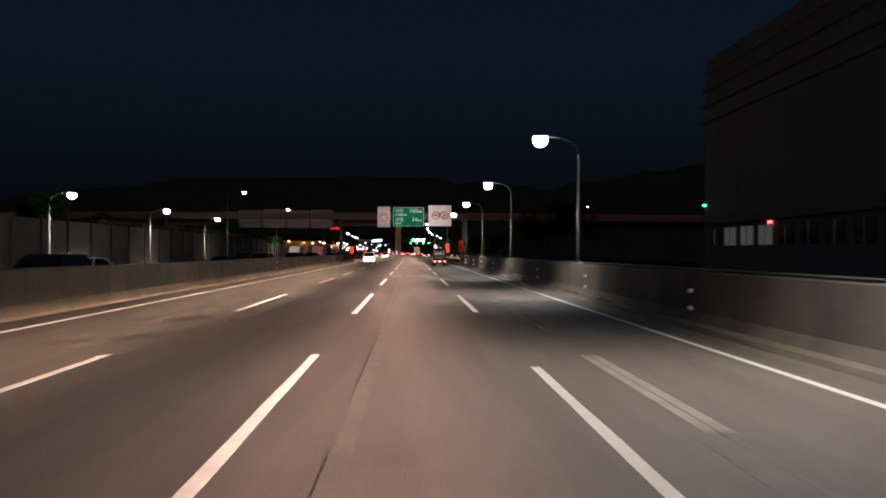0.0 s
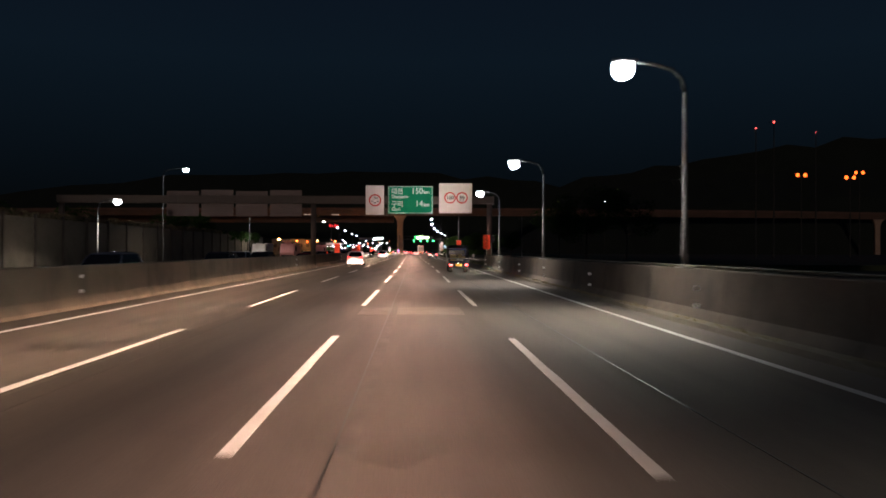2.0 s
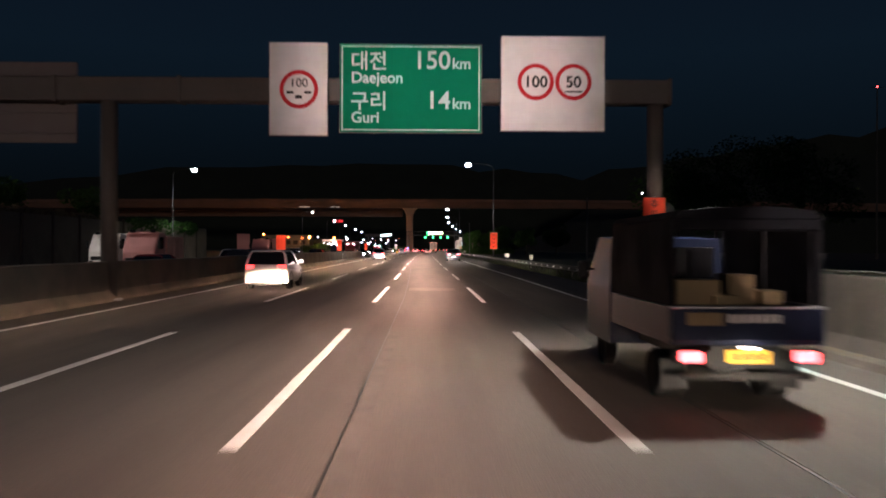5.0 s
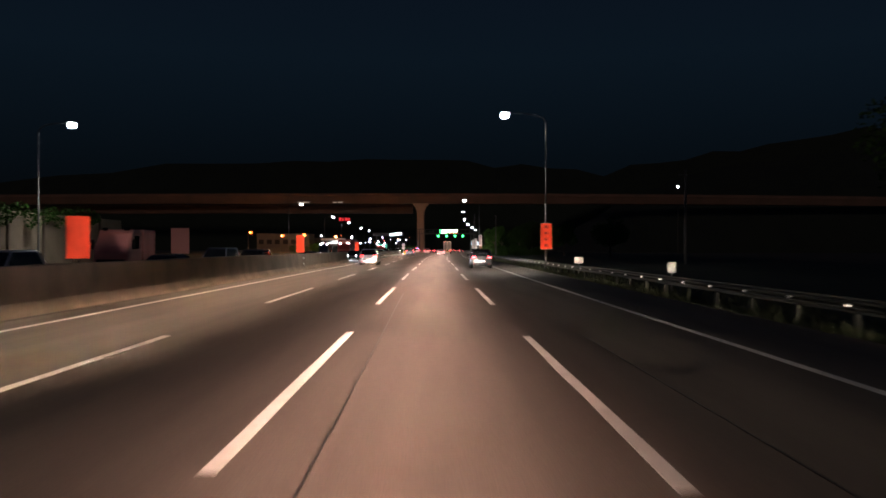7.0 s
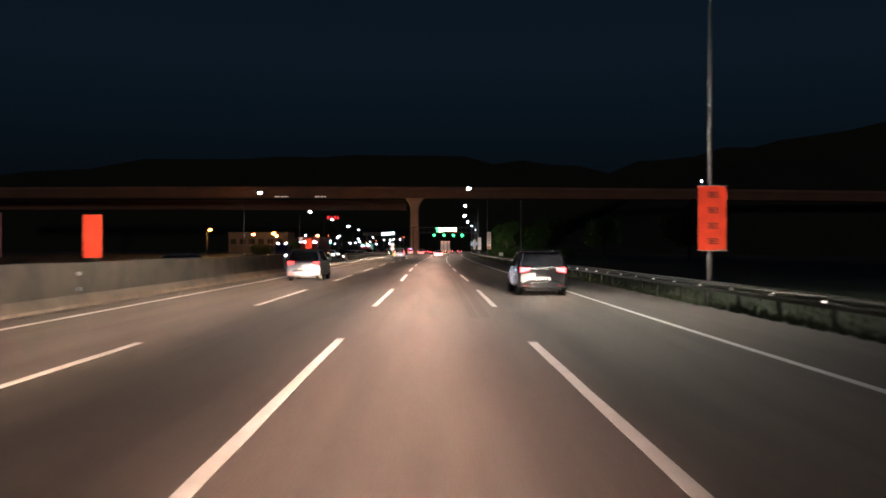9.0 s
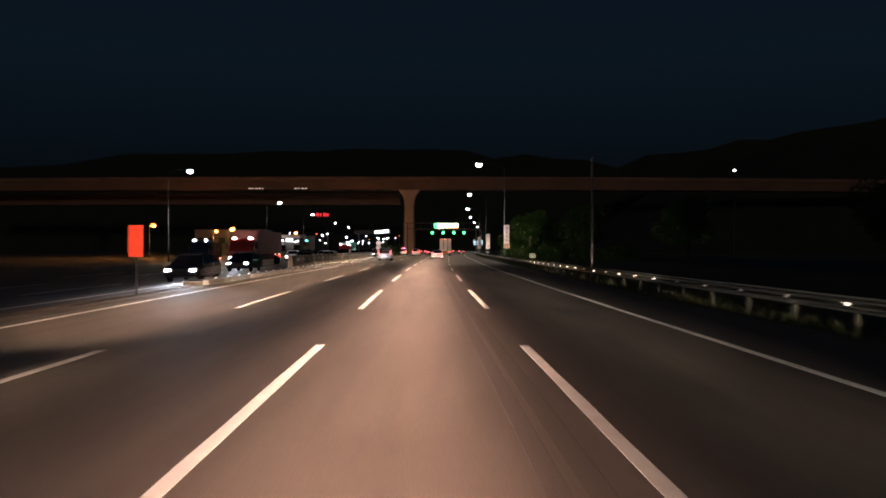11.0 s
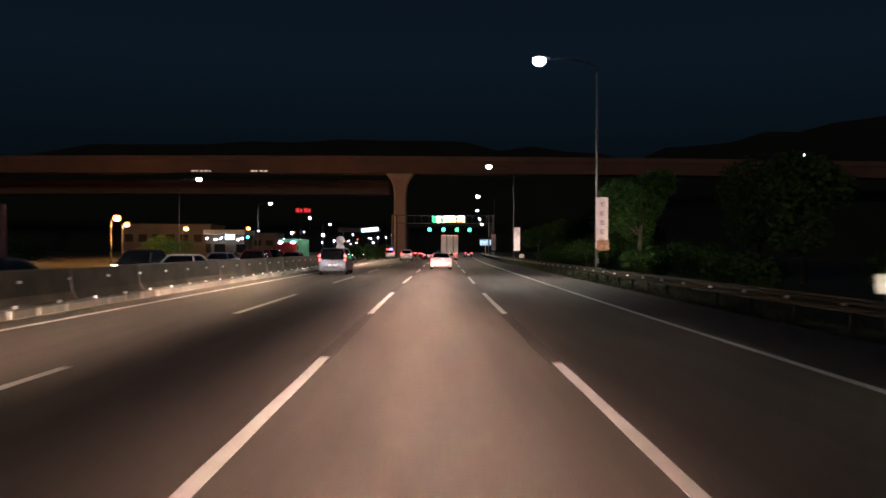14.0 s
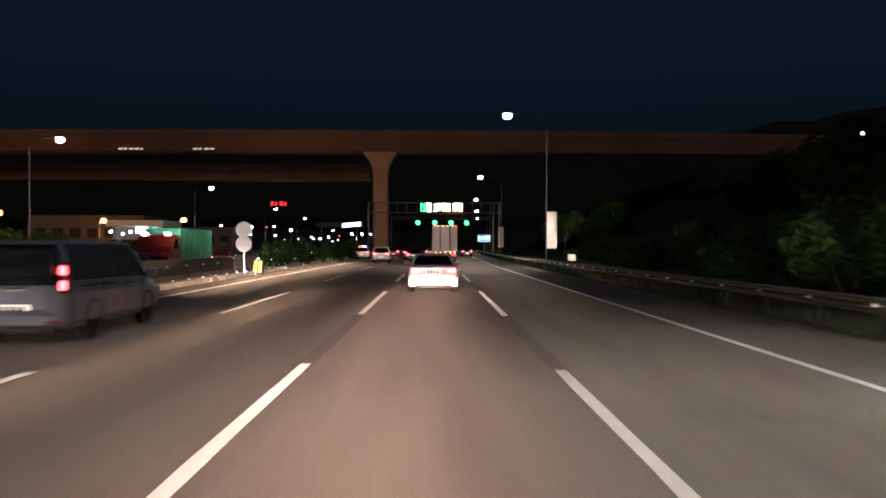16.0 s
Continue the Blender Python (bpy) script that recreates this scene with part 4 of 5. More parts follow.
        for s in (-1, 1):
            part("reflector_strip", box(min(s * hw * 0.55, s * hw * 0.82), max(s * hw * 0.55, s * hw * 0.82), -0.05, 0.02, 0.37, 0.41, 0.01), PAINT_RED, ob)
        if kind == "sedan":
            part("boot_seam", box(-hw * 0.60, hw * 0.60, -0.018, 0.01, 0.70, 0.712), PLASTIC, ob)
            part("boot_trim", box(-hw * 0.52, hw * 0.52, -0.028, 0.01, 0.885, 0.915, 0.008), CHROME, ob, "thin chrome strip")
            part("high_brake_lamp", box(-0.16, 0.16, g0 + 0.30, g0 + 0.34, belt + 0.18, belt + 0.20), PAINT_RED, ob)
        if kind == "van":
            part("tailgate_window", box(-hw * 0.68, hw * 0.68, 0.02, 0.08, 1.14, 1.62, 0.03), GLASS, ob, "dark tailgate window")
            part("tailgate_handle", box(-0.20, 0.20, -0.03, 0.02, 0.93, 0.98, 0.01), CHROME, ob)
            for s in (-1, 1):
                part("slide_rail", box(min(s * (hw - 0.005), s * (hw + 0.008)), max(s * (hw - 0.005), s * (hw + 0.008)), 0.5, 2.1, 0.98, 1.01), PLASTIC, ob)
                for yy in (1.75, 2.9):
                    part("door_handle", box(min(s * (hw - 0.01), s * (hw + 0.03)), max(s * (hw - 0.01), s * (hw + 0.03)), yy, yy + 0.2, 0.93, 0.97, 0.01), CHROME, ob)
                for yy in (1.55, 2.75, 3.75):
                    part("door_seam", box(min(s * (hw - 0.02), s * (hw + 0.003)), max(s * (hw - 0.02), s * (hw + 0.003)), yy, yy + 0.012, 0.42, 1.05), PLASTIC, ob)
        part("grille", box(-hw * 0.45, hw * 0.45, length * 0.985, length * 1.003, 0.42, 0.6, 0.02), PLASTIC, ob)
    return ob


def box_truck(x, y, length, width, floor, top, skin_mat, label, away=True, lit=True, ribs=True, cab_mat=None):
    """A lorry with a box body; its rear, or its nose when it comes towards the camera, is at (x, y)."""
    total = length + 2.1
    ob = empty("lorry", pose(x, y, 0) if away else pose(x, y + total, -0.02, 0, 0, 180))
    tagged(ob, label, "lorry")
    hw = width / 2
    part("box_body", box(-hw, hw, 0, length, floor, top, 0.03), skin_mat, ob)
    if ribs:
        for k in range(5):
            xx = -hw + 0.08 + (width - 0.2) * k / 4
            part("door_rib", box(xx, xx + 0.05, -0.05, 0.0, floor + 0.06, top - 0.06, 0.01), PLASTIC if k % 2 else skin_mat, ob)
        for s in (-0.45, 0.45):
            part("lock_rod", rod((s, -0.06, floor + 0.1), (s, -0.06, top - 0.1), 0.03, n=6), PLASTIC, ob)
        for k in range(int(length / 0.9)):
            for s in (-1, 1):
                part("side_rib", box(min(s * hw, s * (hw + 0.03)), max(s * hw, s * (hw + 0.03)), 0.2 + 0.9 * k, 0.26 + 0.9 * k, floor + 0.05, top - 0.05), skin_mat, ob)
    part("chassis", box(-0.5, 0.5, 0.1, total - 0.4, 0.55, floor - 0.02, 0.02), PLASTIC, ob)
    part("cab", loft([[(-hw * 0.96 * a, yy, 0.5 + b), (hw * 0.96 * a, yy, 0.5 + b), (hw * 0.96 * a, yy, z), (hw * 0.85 * a, yy, z + 0.1), (-hw * 0.85 * a, yy, z + 0.1), (-hw * 0.96 * a, yy, z)] for yy, z, a, b in ((length + 0.15, 2.55, 1, 0), (length + 1.3, 2.6, 1, 0), (length + 1.95, 1.75, 1, 0), (total, 1.4, 0.97, 0.05))]), (cab_mat or skin_mat) if not away else BOXVAN, ob)
    part("windscreen", loft([[(-hw * 0.84, length + 1.36 + d, 2.52), (hw * 0.84, length + 1.36 + d, 2.52), (hw * 0.86, length + 1.95 + d, 1.72), (-hw * 0.86, length + 1.95 + d, 1.72)] for d in (0.0, 0.05)]), GLASS, ob)
    part("grille", box(-hw * 0.8, hw * 0.8, total - 0.02, total + 0.03, 0.95, 1.2, 0.02), PLASTIC, ob)
    part("front_bumper", box(-hw * 0.95, hw * 0.95, total - 0.15, total + 0.06, 0.42, 0.7, 0.04), cab_mat or PLASTIC, ob)
    part("sun_visor", box(-hw * 0.86, hw * 0.86, length + 1.28, length + 1.62, 2.54, 2.60, 0.02), cab_mat or skin_mat, ob)
    for s in (-1, 1):
        part("headlamp", box(min(s * hw * 0.62, s * hw * 0.9), max(s * hw * 0.62, s * hw * 0.9), total - 0.03, total + 0.04, 0.72, 0.92, 0.03), (HEAD if lit else GLASS) if not away else GLASS, ob, "headlamp")
        part("tail_lamp", box(min(s * hw * 0.6, s * hw * 0.9), max(s * hw * 0.6, s * hw * 0.9), -0.06, 0.0, 0.80, 0.95, 0.02), TAIL, ob, "red tail lamp")
        part("top_marker", box(min(s * hw * 0.84, s * hw * 0.97), max(s * hw * 0.84, s * hw * 0.97), -0.06, 0.0, top - 0.14, top - 0.04, 0.02), TAIL, ob, "small red marker lamp")
        part("mirror", box(min(s * (hw + 0.05), s * (hw + 0.22)), max(s * (hw + 0.05), s * (hw + 0.22)), length + 1.75, length + 1.85, 1.7, 2.2, 0.03), PLASTIC, ob)
        part("cab_marker", box(min(s * hw * 0.46, s * hw * 0.76), max(s * hw * 0.46, s * hw * 0.76), length + 1.3, length + 1.46, 2.64, 2.80, 0.03), (HEAD if lit else GLASS) if not away else PLASTIC, ob, "roof lamp")
        if not away:
            part("fog_lamp", box(min(s * hw * 0.4, s * hw * 0.6), max(s * hw * 0.4, s * hw * 0.6), total - 0.02, total + 0.04, 0.5, 0.6, 0.02), HEAD_WARM if lit else GLASS, ob, "small lit lamp")
            part("door_seam", box(min(s * hw * 0.962, s * hw * 0.972), max(s * hw * 0.962, s * hw * 0.972), length + 0.25, length + 1.3, 0.9, 0.93), PLASTIC, ob)
            part("side_window", box(min(s * hw * 0.93, s * hw * 0.975), max(s * hw * 0.93, s * hw * 0.975), length + 0.5, length + 1.25, 1.7, 2.4, 0.02), GLASS, ob)
        for wy in (1.2, length + 1.0) if length < 7 else (1.2, 2.5, length + 1.0):
            wheel(ob, s * (hw - 0.04), wy, 0.47, 0.3, 16)
    for k in range(4):
        part("top_lamp", box(-hw * 0.6 + k * hw * 0.4 - 0.05, -hw * 0.6 + k * hw * 0.4 + 0.05, -0.06, 0.0, top - 0.12, top - 0.03, 0.01), MARKER, ob, "small orange marker lamp")
    for k in range(5):
        part("marker_lamp", box(-hw * 0.8 + k * hw * 0.4 - 0.06, -hw * 0.8 + k * hw * 0.4 + 0.06, -0.06, 0.0, floor - 0.16, floor - 0.06, 0.01), MARKER, ob, "small orange marker lamp")
    part("rear_bar", box(-hw * 0.95, hw * 0.95, -0.04, 0.04, 0.45, 0.56, 0.02), STEEL, ob)
    part("number_plate", box(-0.26, 0.26, -0.07, -0.04, 0.58, 0.74, 0.01), PLATE_YELLOW, ob, "yellow plate")
    return ob


def cargo_truck(x, y):
    ob = tagged(empty("cargo_truck", pose(x, y, 0)), "small blue cargo truck with a dark tarpaulin hood, tail lights lit", "truck")
    hw = 0.84
    part("bed_floor", box(-hw, hw, 0, 2.95, 0.72, 0.80, 0.01), PAINT_BLUE, ob)
    part("chassis", box(-0.4, 0.4, 0.05, 4.6, 0.45, 0.72, 0.02), PLASTIC, ob)
    tg = part("tailgate", box(-hw, hw, -0.04, 0.03, 0.76, 1.12, 0.012), PAINT_BLUE, ob, "blue steel tailgate")
    part("notice_plate", box(-0.68, -0.28, -0.055, -0.04, 0.94, 1.08, 0.005), CARTON, tg, "pale yellow notice plate")
    for k in range(7):
        part("emblem_bar", box(-0.22 + 0.085 * k, -0.16 + 0.085 * k, -0.05, -0.04, 0.97, 1.06), BOXVAN, tg)
    part("tailgate_rail", box(-hw, hw, -0.05, 0.04, 1.12, 1.15, 0.008), STEEL, ob, "bright steel rail")
    for s in (-1, 1):
        part("side_gate", box(min(s * hw, s * (hw - 0.05)), max(s * hw, s * (hw - 0.05)), 0.05, 2.95, 0.78, 1.14, 0.012), PAINT_BLUE, ob)
        part("hood_side", loft([[(s * hw * 0.99, yy, 1.15), (s * (hw * 0.99 + 0.02 * math.sin(yy * 5)), yy, 1.66), (s * hw * 0.97, yy, 2.12), (s * hw * 0.94, yy, 2.12), (s * hw * 0.96, yy, 1.15)] for yy in [0.02 + 0.295 * i for i in range(11)]]), TARP, ob, "dark tarpaulin side")
        part("lamp_housing", box(min(s * 0.42, s * 0.82), max(s * 0.42, s * 0.82), -0.05, 0.06, 0.52, 0.68, 0.02), PLASTIC, ob)
        part("tail_lamp", box(min(s * 0.50, s * 0.76), max(s * 0.50, s * 0.76), -0.075, -0.04, 0.54, 0.66, 0.02), TAIL_HOT, ob, "lit red tail lamp")
        part("mud_flap", box(min(s * 0.5, s * 0.8), max(s * 0.5, s * 0.8), 0.52, 0.54, 0.16, 0.5), PLASTIC, ob)
        part("mirror", box(min(s * 0.92, s * 1.08), max(s * 0.92, s * 1.08), 4.25, 4.33, 1.3, 1.58, 0.03), PLASTIC, ob)
        part("mirror_arm", rod((s * 0.82, 4.3, 1.45), (s * 0.95, 4.3, 1.45), 0.015, n=6), PLASTIC, ob)
        wheel(ob, s * 0.80, 0.95, 0.29, 0.34)
        wheel(ob, s * 0.82, 3.75, 0.31, 0.2)
    part("hood_top", loft([[(-hw * 0.98, yy, 2.09), (-hw * 0.9, yy, 2.19), (-0.3, yy, 2.23 + 0.015 * math.sin(yy * 4)), (0.3, yy, 2.23 + 0.015 * math.cos(yy * 5)), (hw * 0.9, yy, 2.19), (hw * 0.98, yy, 2.09), (hw * 0.9, yy, 2.11), (-hw * 0.9, yy, 2.11)] for yy in [-0.02 + 0.3 * i for i in range(11)]]), TARP, ob, "sagging dark tarpaulin roof")
    part("hood_flap", box(-hw * 0.95, hw * 0.95, -0.04, 0.0, 1.97, 2.11, 0.02), TARP, ob, "rolled-up flap")
    for s in (-1, 0, 1):
        part("hoop", pipe([(-hw * 0.93, 1.5 + s * 1.35, 1.14), (-hw * 0.93, 1.5 + s * 1.35, 2.07), (hw * 0.93, 1.5 + s * 1.35, 2.07), (hw * 0.93, 1.5 + s * 1.35, 1.14)], 0.02, 6), PLASTIC, ob)
    part("plate_lamp", box(-0.1, 0.1, -0.06, -0.03, 0.69, 0.70), HEAD_WARM, ob)
    pl = part("number_plate", box(-0.24, 0.24, -0.06, -0.03, 0.53, 0.67, 0.01), PLATE_YELLOW, ob, "glowing yellow number plate")
    for k in range(4):
        part("plate_bar", box(-0.18 + 0.1 * k, -0.12 + 0.1 * k, -0.065, -0.06, 0.56, 0.64), BLACK, pl)
    part("rear_bar", box(-0.72, 0.72, -0.02, 0.04, 0.34, 0.42, 0.02), PLASTIC, ob)
    part("cab", loft([[(-hw * a, yy, 0.4), (hw * a, yy, 0.4), (hw * a, yy, 1.2), (hw * a * w, yy, z), (-hw * a * w, yy, z), (-hw * a, yy, 1.2)] for yy, z, a, w in ((3.05, 1.92, 1, 0.92), (4.2, 1.96, 1, 0.9), (4.65, 1.55, 1, 0.93), (4.95, 1.25, 0.95, 0.97))]), PAINT_BLUE, ob)
    part("cab_window", box(-hw * 0.8, hw * 0.8, 3.02, 3.05, 1.35, 1.8, 0.01), GLASS, ob)
    for bx, by, bz, w, h, d in ((-0.42, 0.6, 0.80, 0.5, 0.62, 0.5), (-0.12, 0.5, 0.80, 0.28, 0.45, 0.4), (0.12, 0.7, 0.80, 0.3, 0.68, 0.45), (0.42, 0.55, 0.80, 0.26, 0.5, 0.4)):
        c = tagged(part("carton", box(-w / 2, w / 2, -d / 2, d / 2, 0, h, 0.01), CARTON), "brown cardboard carton on the truck bed", "box", group="cartons on the truck bed")
        c.matrix_basis = pose(x + bx, y + by, bz + 0.001)
    return ob


# traffic going the same way
car("sedan", 0.25, 349.2, PAINT_WHITE, "white sedan with brake lamps lit, number plate lit", tail=TAIL_HOT)
cargo_truck(3.35, 101.5)
car("van", -7.2, 333.2, PAINT_SILVER, "silver grey minivan with dark windows, tail lamps lit", "van", tail=TAIL_HOT)
box_truck(2.35, 405.5, 8.2, 2.45, 1.25, 3.95, BOXVAN, "white ribbed box lorry with marker lamps lit")
car("suv", -6.95, 128.0, PAINT_WHITE, "white compact car with tail lamps lit", tail=TAIL)
car("suv", -4.4, 408.0, PAINT_WHITE, "white estate car with brake lamps lit", tail=TAIL_HOT, fine=False)
car("sedan", -0.9, 413.0, PAINT_DARK, "dark sedan with red tail lamps lit", tail=TAIL_HOT, fine=False)
car("suv", -1.5, 430.0, PAINT_RED, "dark red car with brake lamps lit", tail=TAIL_HOT, fine=False)
car("suv", 8.0, 466.0, PAINT_DARK, "dark tall car ahead with tail lamps lit", tail=TAIL_HOT, fine=False)
car("sedan", 2.8, 438.0, PAINT_DARK, "dark car with brake lamps lit behind the gantry", tail=TAIL_HOT, fine=False)
car("suv", 5.3, 486.0, PAINT_DARK, "dark car far ahead with tail lamps lit", tail=TAIL_HOT, fine=False)
car("sedan", 1.6, 470.0, PAINT_WHITE, "white car far ahead with tail lamps lit", tail=TAIL_HOT, fine=False)
car("sedan", -2.3, 462.0, PAINT_DARK, "dark car far ahead in the slow queue", tail=TAIL_HOT, fine=False)
car("suv", -4.5, 452.0, PAINT_RED, "red car far ahead in the slow queue", tail=TAIL_HOT, fine=False)
car("suv", -7.4, 219.0, PAINT_SILVER, "silver compact car with tail lamps lit", tail=TAIL)
car("suv", 3.5, 205.5, PAINT_DARK, "dark compact car with tail lamps lit in the slow lane", tail=TAIL_HOT)
patrol = car("suv", -8.3, 435.0, PAINT_WHITE, "white patrol car with a lit red and blue beacon", tail=TAIL_HOT, fine=False)
for s, m in ((-1, LED_RED), (1, LED_BLUE)):
    part("beacon", box(min(0.02 * s, 0.5 * s), max(0.02 * s, 0.5 * s), 1.3, 1.5, 1.68, 1.84, 0.03), m, patrol, "lit beacon half")

# slow traffic on the opposite carriageway, facing the camera
PAINTS = ((PAINT_DARK, "dark"), (PAINT_WHITE, "white"), (PAINT_SILVER, "silver grey"), (PAINT_RED, "dark red"))
rng = random.Random(11)
for k, (x, y, kind, p, h) in enumerate((
        (-13.2, 258.5, "sedan", 0, HEAD), (-14.9, 278.2, "sedan", 0, HEAD),
        (-13.4, 299, "sedan", 0, HEAD_WARM), (-13.3, 318, "sedan", 1, HEAD), (-16.8, 322, "suv", 0, HEAD_WARM), (-13.4, 336, "suv", 3, HEAD),
        (-16.9, 340, "sedan", 2, HEAD_WARM), (-20.6, 335, "sedan", 1, HEAD), (-13.6, 354, "sedan", 0, HEAD_WARM), (-17.1, 362, "suv", 0, HEAD), (-20.8, 358, "sedan", 0, HEAD),
        (-13.7, 392, "sedan", 0, HEAD), (-14.0, 412, "suv", 1, HEAD_WARM), (-17.5, 418, "sedan", 0, HEAD), (-21, 405, "sedan", 3, HEAD_WARM), (-14.5, 440, "sedan", 0, HEAD), (-18, 452, "suv", 0, HEAD),
        (-13.5, 24, "suv", 0, GLASS), (-17.2, 37, "sedan", 1, GLASS), (-13.4, 52, "sedan", 0, HEAD_WARM), (-13.6, 68, "suv", 2, GLASS), (-17.0, 78, "suv", 0, HEAD_WARM), (-13.4, 88, "suv", 0, GLASS), (-13.5, 104, "suv", 0, HEAD_WARM),
        (-17.1, 112, "suv", 2, GLASS), (-13.5, 131, "sedan", 3, GLASS), (-13.4, 150, "suv", 0, HEAD_WARM), (-17, 163, "suv", 1, GLASS), (-13.5, 172, "sedan", 0, GLASS), (-13.4, 191, "suv", 0, HEAD_WARM), (-17.2, 196, "van", 2, GLASS), (-13.4, 215, "sedan", 0, HEAD_WARM))):
    mat, word = PAINTS[p]
    lit = "headlamps glaring" if h is HEAD else ("headlamps lit" if h is HEAD_WARM else "headlamps off")
    car(kind, x, y, mat, f"{word} {'sedan' if kind == 'sedan' else ('van' if kind == 'van' else 'tall car')} in the opposite queue, {lit}", "van" if kind == "van" else "car", away=False, head=h, fine=False)
box_truck(-18.8, 296.4, 12.5, 2.5, 1.2, 3.5, CONTAINER, "red lorry with a rust-red container, roof lamps and headlamps lit", away=False, cab_mat=CAB_RED)
green_lorry = box_truck(-16.8, 371.0, 8.0, 2.3, 1.0, 3.15, GREEN_BOX, "red lorry with a pale green box body, roof lamps lit", away=False, cab_mat=CAB_RED)
green_lorry.matrix_basis = green_lorry.matrix_basis @ Matrix.Diagonal((1, 1, 0.92, 1))
small = box_truck(-22.6, 295.0, 3.6, 1.95, 0.9, 2.5, PAINT_DARK, "small dark lorry with roof lamps and headlamps glaring", away=False, cab_mat=PAINT_BLUE)
small.matrix_basis = small.matrix_basis @ Matrix.Scale(0.92, 4)
box_truck(-16.4, 140.0, 3.4, 1.9, 0.9, 2.45, PINK_BOX, "small pale pink box lorry beside the median barrier", away=False, lit=False)
box_truck(-16.5, 175.0, 1.8, 1.8, 0.9, 2.72, PINK_BOX, "pale pink box lorry in the opposite queue, lamps off", away=False, lit=False)
box_truck(-21.5, 148.0, 4.4, 1.9, 0.9, 2.75, BOXVAN, "small white box lorry in the opposite queue", away=False, lit=False)

# ---- banners and small signs ----


def banner(x, y, w, z0, z1, mat, label, rows=4, ink=BLACK, text=None):
    """A cloth banner with a bulge, hung on a pole between two rods."""
    ob = tagged(empty("banner", pose(x + sway(y), y, z0)), label, "banner")
    h = z1 - z0
    secs = []
    for i in range(9):
        z = h * i / 8
        secs.append([(w * (j / 6 - 0.5), -0.03 * math.sin(math.pi * j / 6) - 0.02 * math.sin(2.1 * i + j), z) for j in range(7)] + [(w * (j / 6 - 0.5), 0.012 - 0.03 * math.sin(math.pi * j / 6) - 0.02 * math.sin(2.1 * i + j), z) for j in range(6, -1, -1)])
    part("cloth", loft(secs), mat, ob)
    for z in (0.0, h):
        part("rod", rod((-w / 2 - 0.03, 0.0, z), (w / 2 + 0.03, 0.0, z), 0.018, n=8), STEEL, ob)
        part("clamp", box(-0.06, 0.06, 0.0, 0.17, z - 0.03, z + 0.03, 0.01), STEEL, ob)
    if text:
        for i, ch in enumerate(text):
            text_mesh("lettering", ch, h * 0.21, pose(0, -0.075, h * (0.80 - 0.235 * i), 90, 0, 0), ink, ob, "CENTER")
    else:
        for i in range(rows):
            zc = h * (0.86 - 0.72 * i / max(1, rows - 1))
            for dz, a, b in ((0.08, -0.2, 0.12), (0.035, -0.14, 0.06), (-0.01, -0.2, 0.1), (-0.07, -0.17, 0.2)):
                part("character_bar", box(w * a, w * b, -0.075, -0.06, zc + dz * h * 0.5 - 0.007 * h, zc + dz * h * 0.5 + 0.007 * h), ink, ob)
            part("character_bar", box(w * 0.13, w * 0.17, -0.078, -0.062, zc - 0.015 * h, zc + 0.045 * h), ink, ob)
            part("character_bar", box(-w * 0.06, -w * 0.02, -0.078, -0.062, zc - 0.035 * h, zc + 0.012 * h), ink, ob)
    return ob


banner(9.08, 202.22, 0.94, 1.70, 3.82, ORANGE, "fluorescent orange cloth banner with dark writing on the lamp pole", 4, INK_RED)
banner_white = banner(9.44, 325.85, 0.72, 1.84, 4.78, BANNER, "white cloth banner with faded writing, its soiled hem crumpled", 5, INK_GREY)
hem = []
for i in range(6):
    z = 1.72 + 0.11 * i
    hem.append([(8.94 + 0.14 * j + 0.02 * math.sin(3 * i + j), 325.77 - 0.05 * math.sin(2.3 * j + 1.7 * i), z + 0.04 * math.sin(1.9 * j)) for j in range(6)] + [(8.94 + 0.14 * j, 325.83, z) for j in range(5, -1, -1)])
hm = part("hem", loft(hem), HEM, banner_white, "crumpled orange-brown hem")
hm.matrix_basis = banner_white.matrix_basis.inverted()
banner(10.93, 389.45, 0.84, 1.60, 4.70, BANNER, "white cloth banner on the lamp pole, brightly lit", 5, PALE_INK)
banner(12.5, 450.85, 0.84, 1.68, 4.86, BANNER, "white cloth banner on a far lamp pole", 5, PINK)
# collision warning at the end of the right barrier
p = tagged(empty("warning_sign", pose(7.15, 119.2, 0)), "orange warning board with black Korean writing on a post", "road sign")
part("post", rod((0, 0.06, 0), (0, 0.06, 3.45), 0.045, n=10), STEEL, p)
part("board", box(-0.36, 0.36, -0.02, 0.02, 1.93, 3.42, 0.01), ORANGE, p)
for i, ch in enumerate("추돌주의"):
    text_mesh("lettering", ch, 0.30, face(0, 3.10 - 0.345 * i, -0.03), BLACK, p, "CENTER")
p = tagged(empty("round_sign", pose(7.72, 120.1, 0)), "round sign seen from behind on a thin post", "road sign")
part("post", rod((0, 0.05, 0), (0, 0.05, 3.3), 0.04, n=10), STEEL, p)
part("disc", loft([[(0.38 * math.cos(a), yy, 2.95 + 0.38 * math.sin(a)) for a in [k * math.pi / 12 for k in range(24)]] for yy in (-0.02, 0.005)]), POLE_DARK, p)
# red boards on the median barrier
for x, y, w, top in ((-12.0, 160.8, 0.78, 2.8), (-11.55, 202.0, 0.64, 2.8), (-11.35, 247.0, 0.54, 2.58)):
    p = tagged(empty("median_board", pose(x, y, 0)), "red-orange warning board on a post behind the median barrier", "road sign", group="median boards")
    part("post", rod((0, 0.05, 0), (0, 0.05, top - 0.05), 0.035, n=8), POLE_DARK, p)
    part("board", box(-w / 2, w / 2, -0.02, 0.02, 1.4, top, 0.01), ORANGE, p)
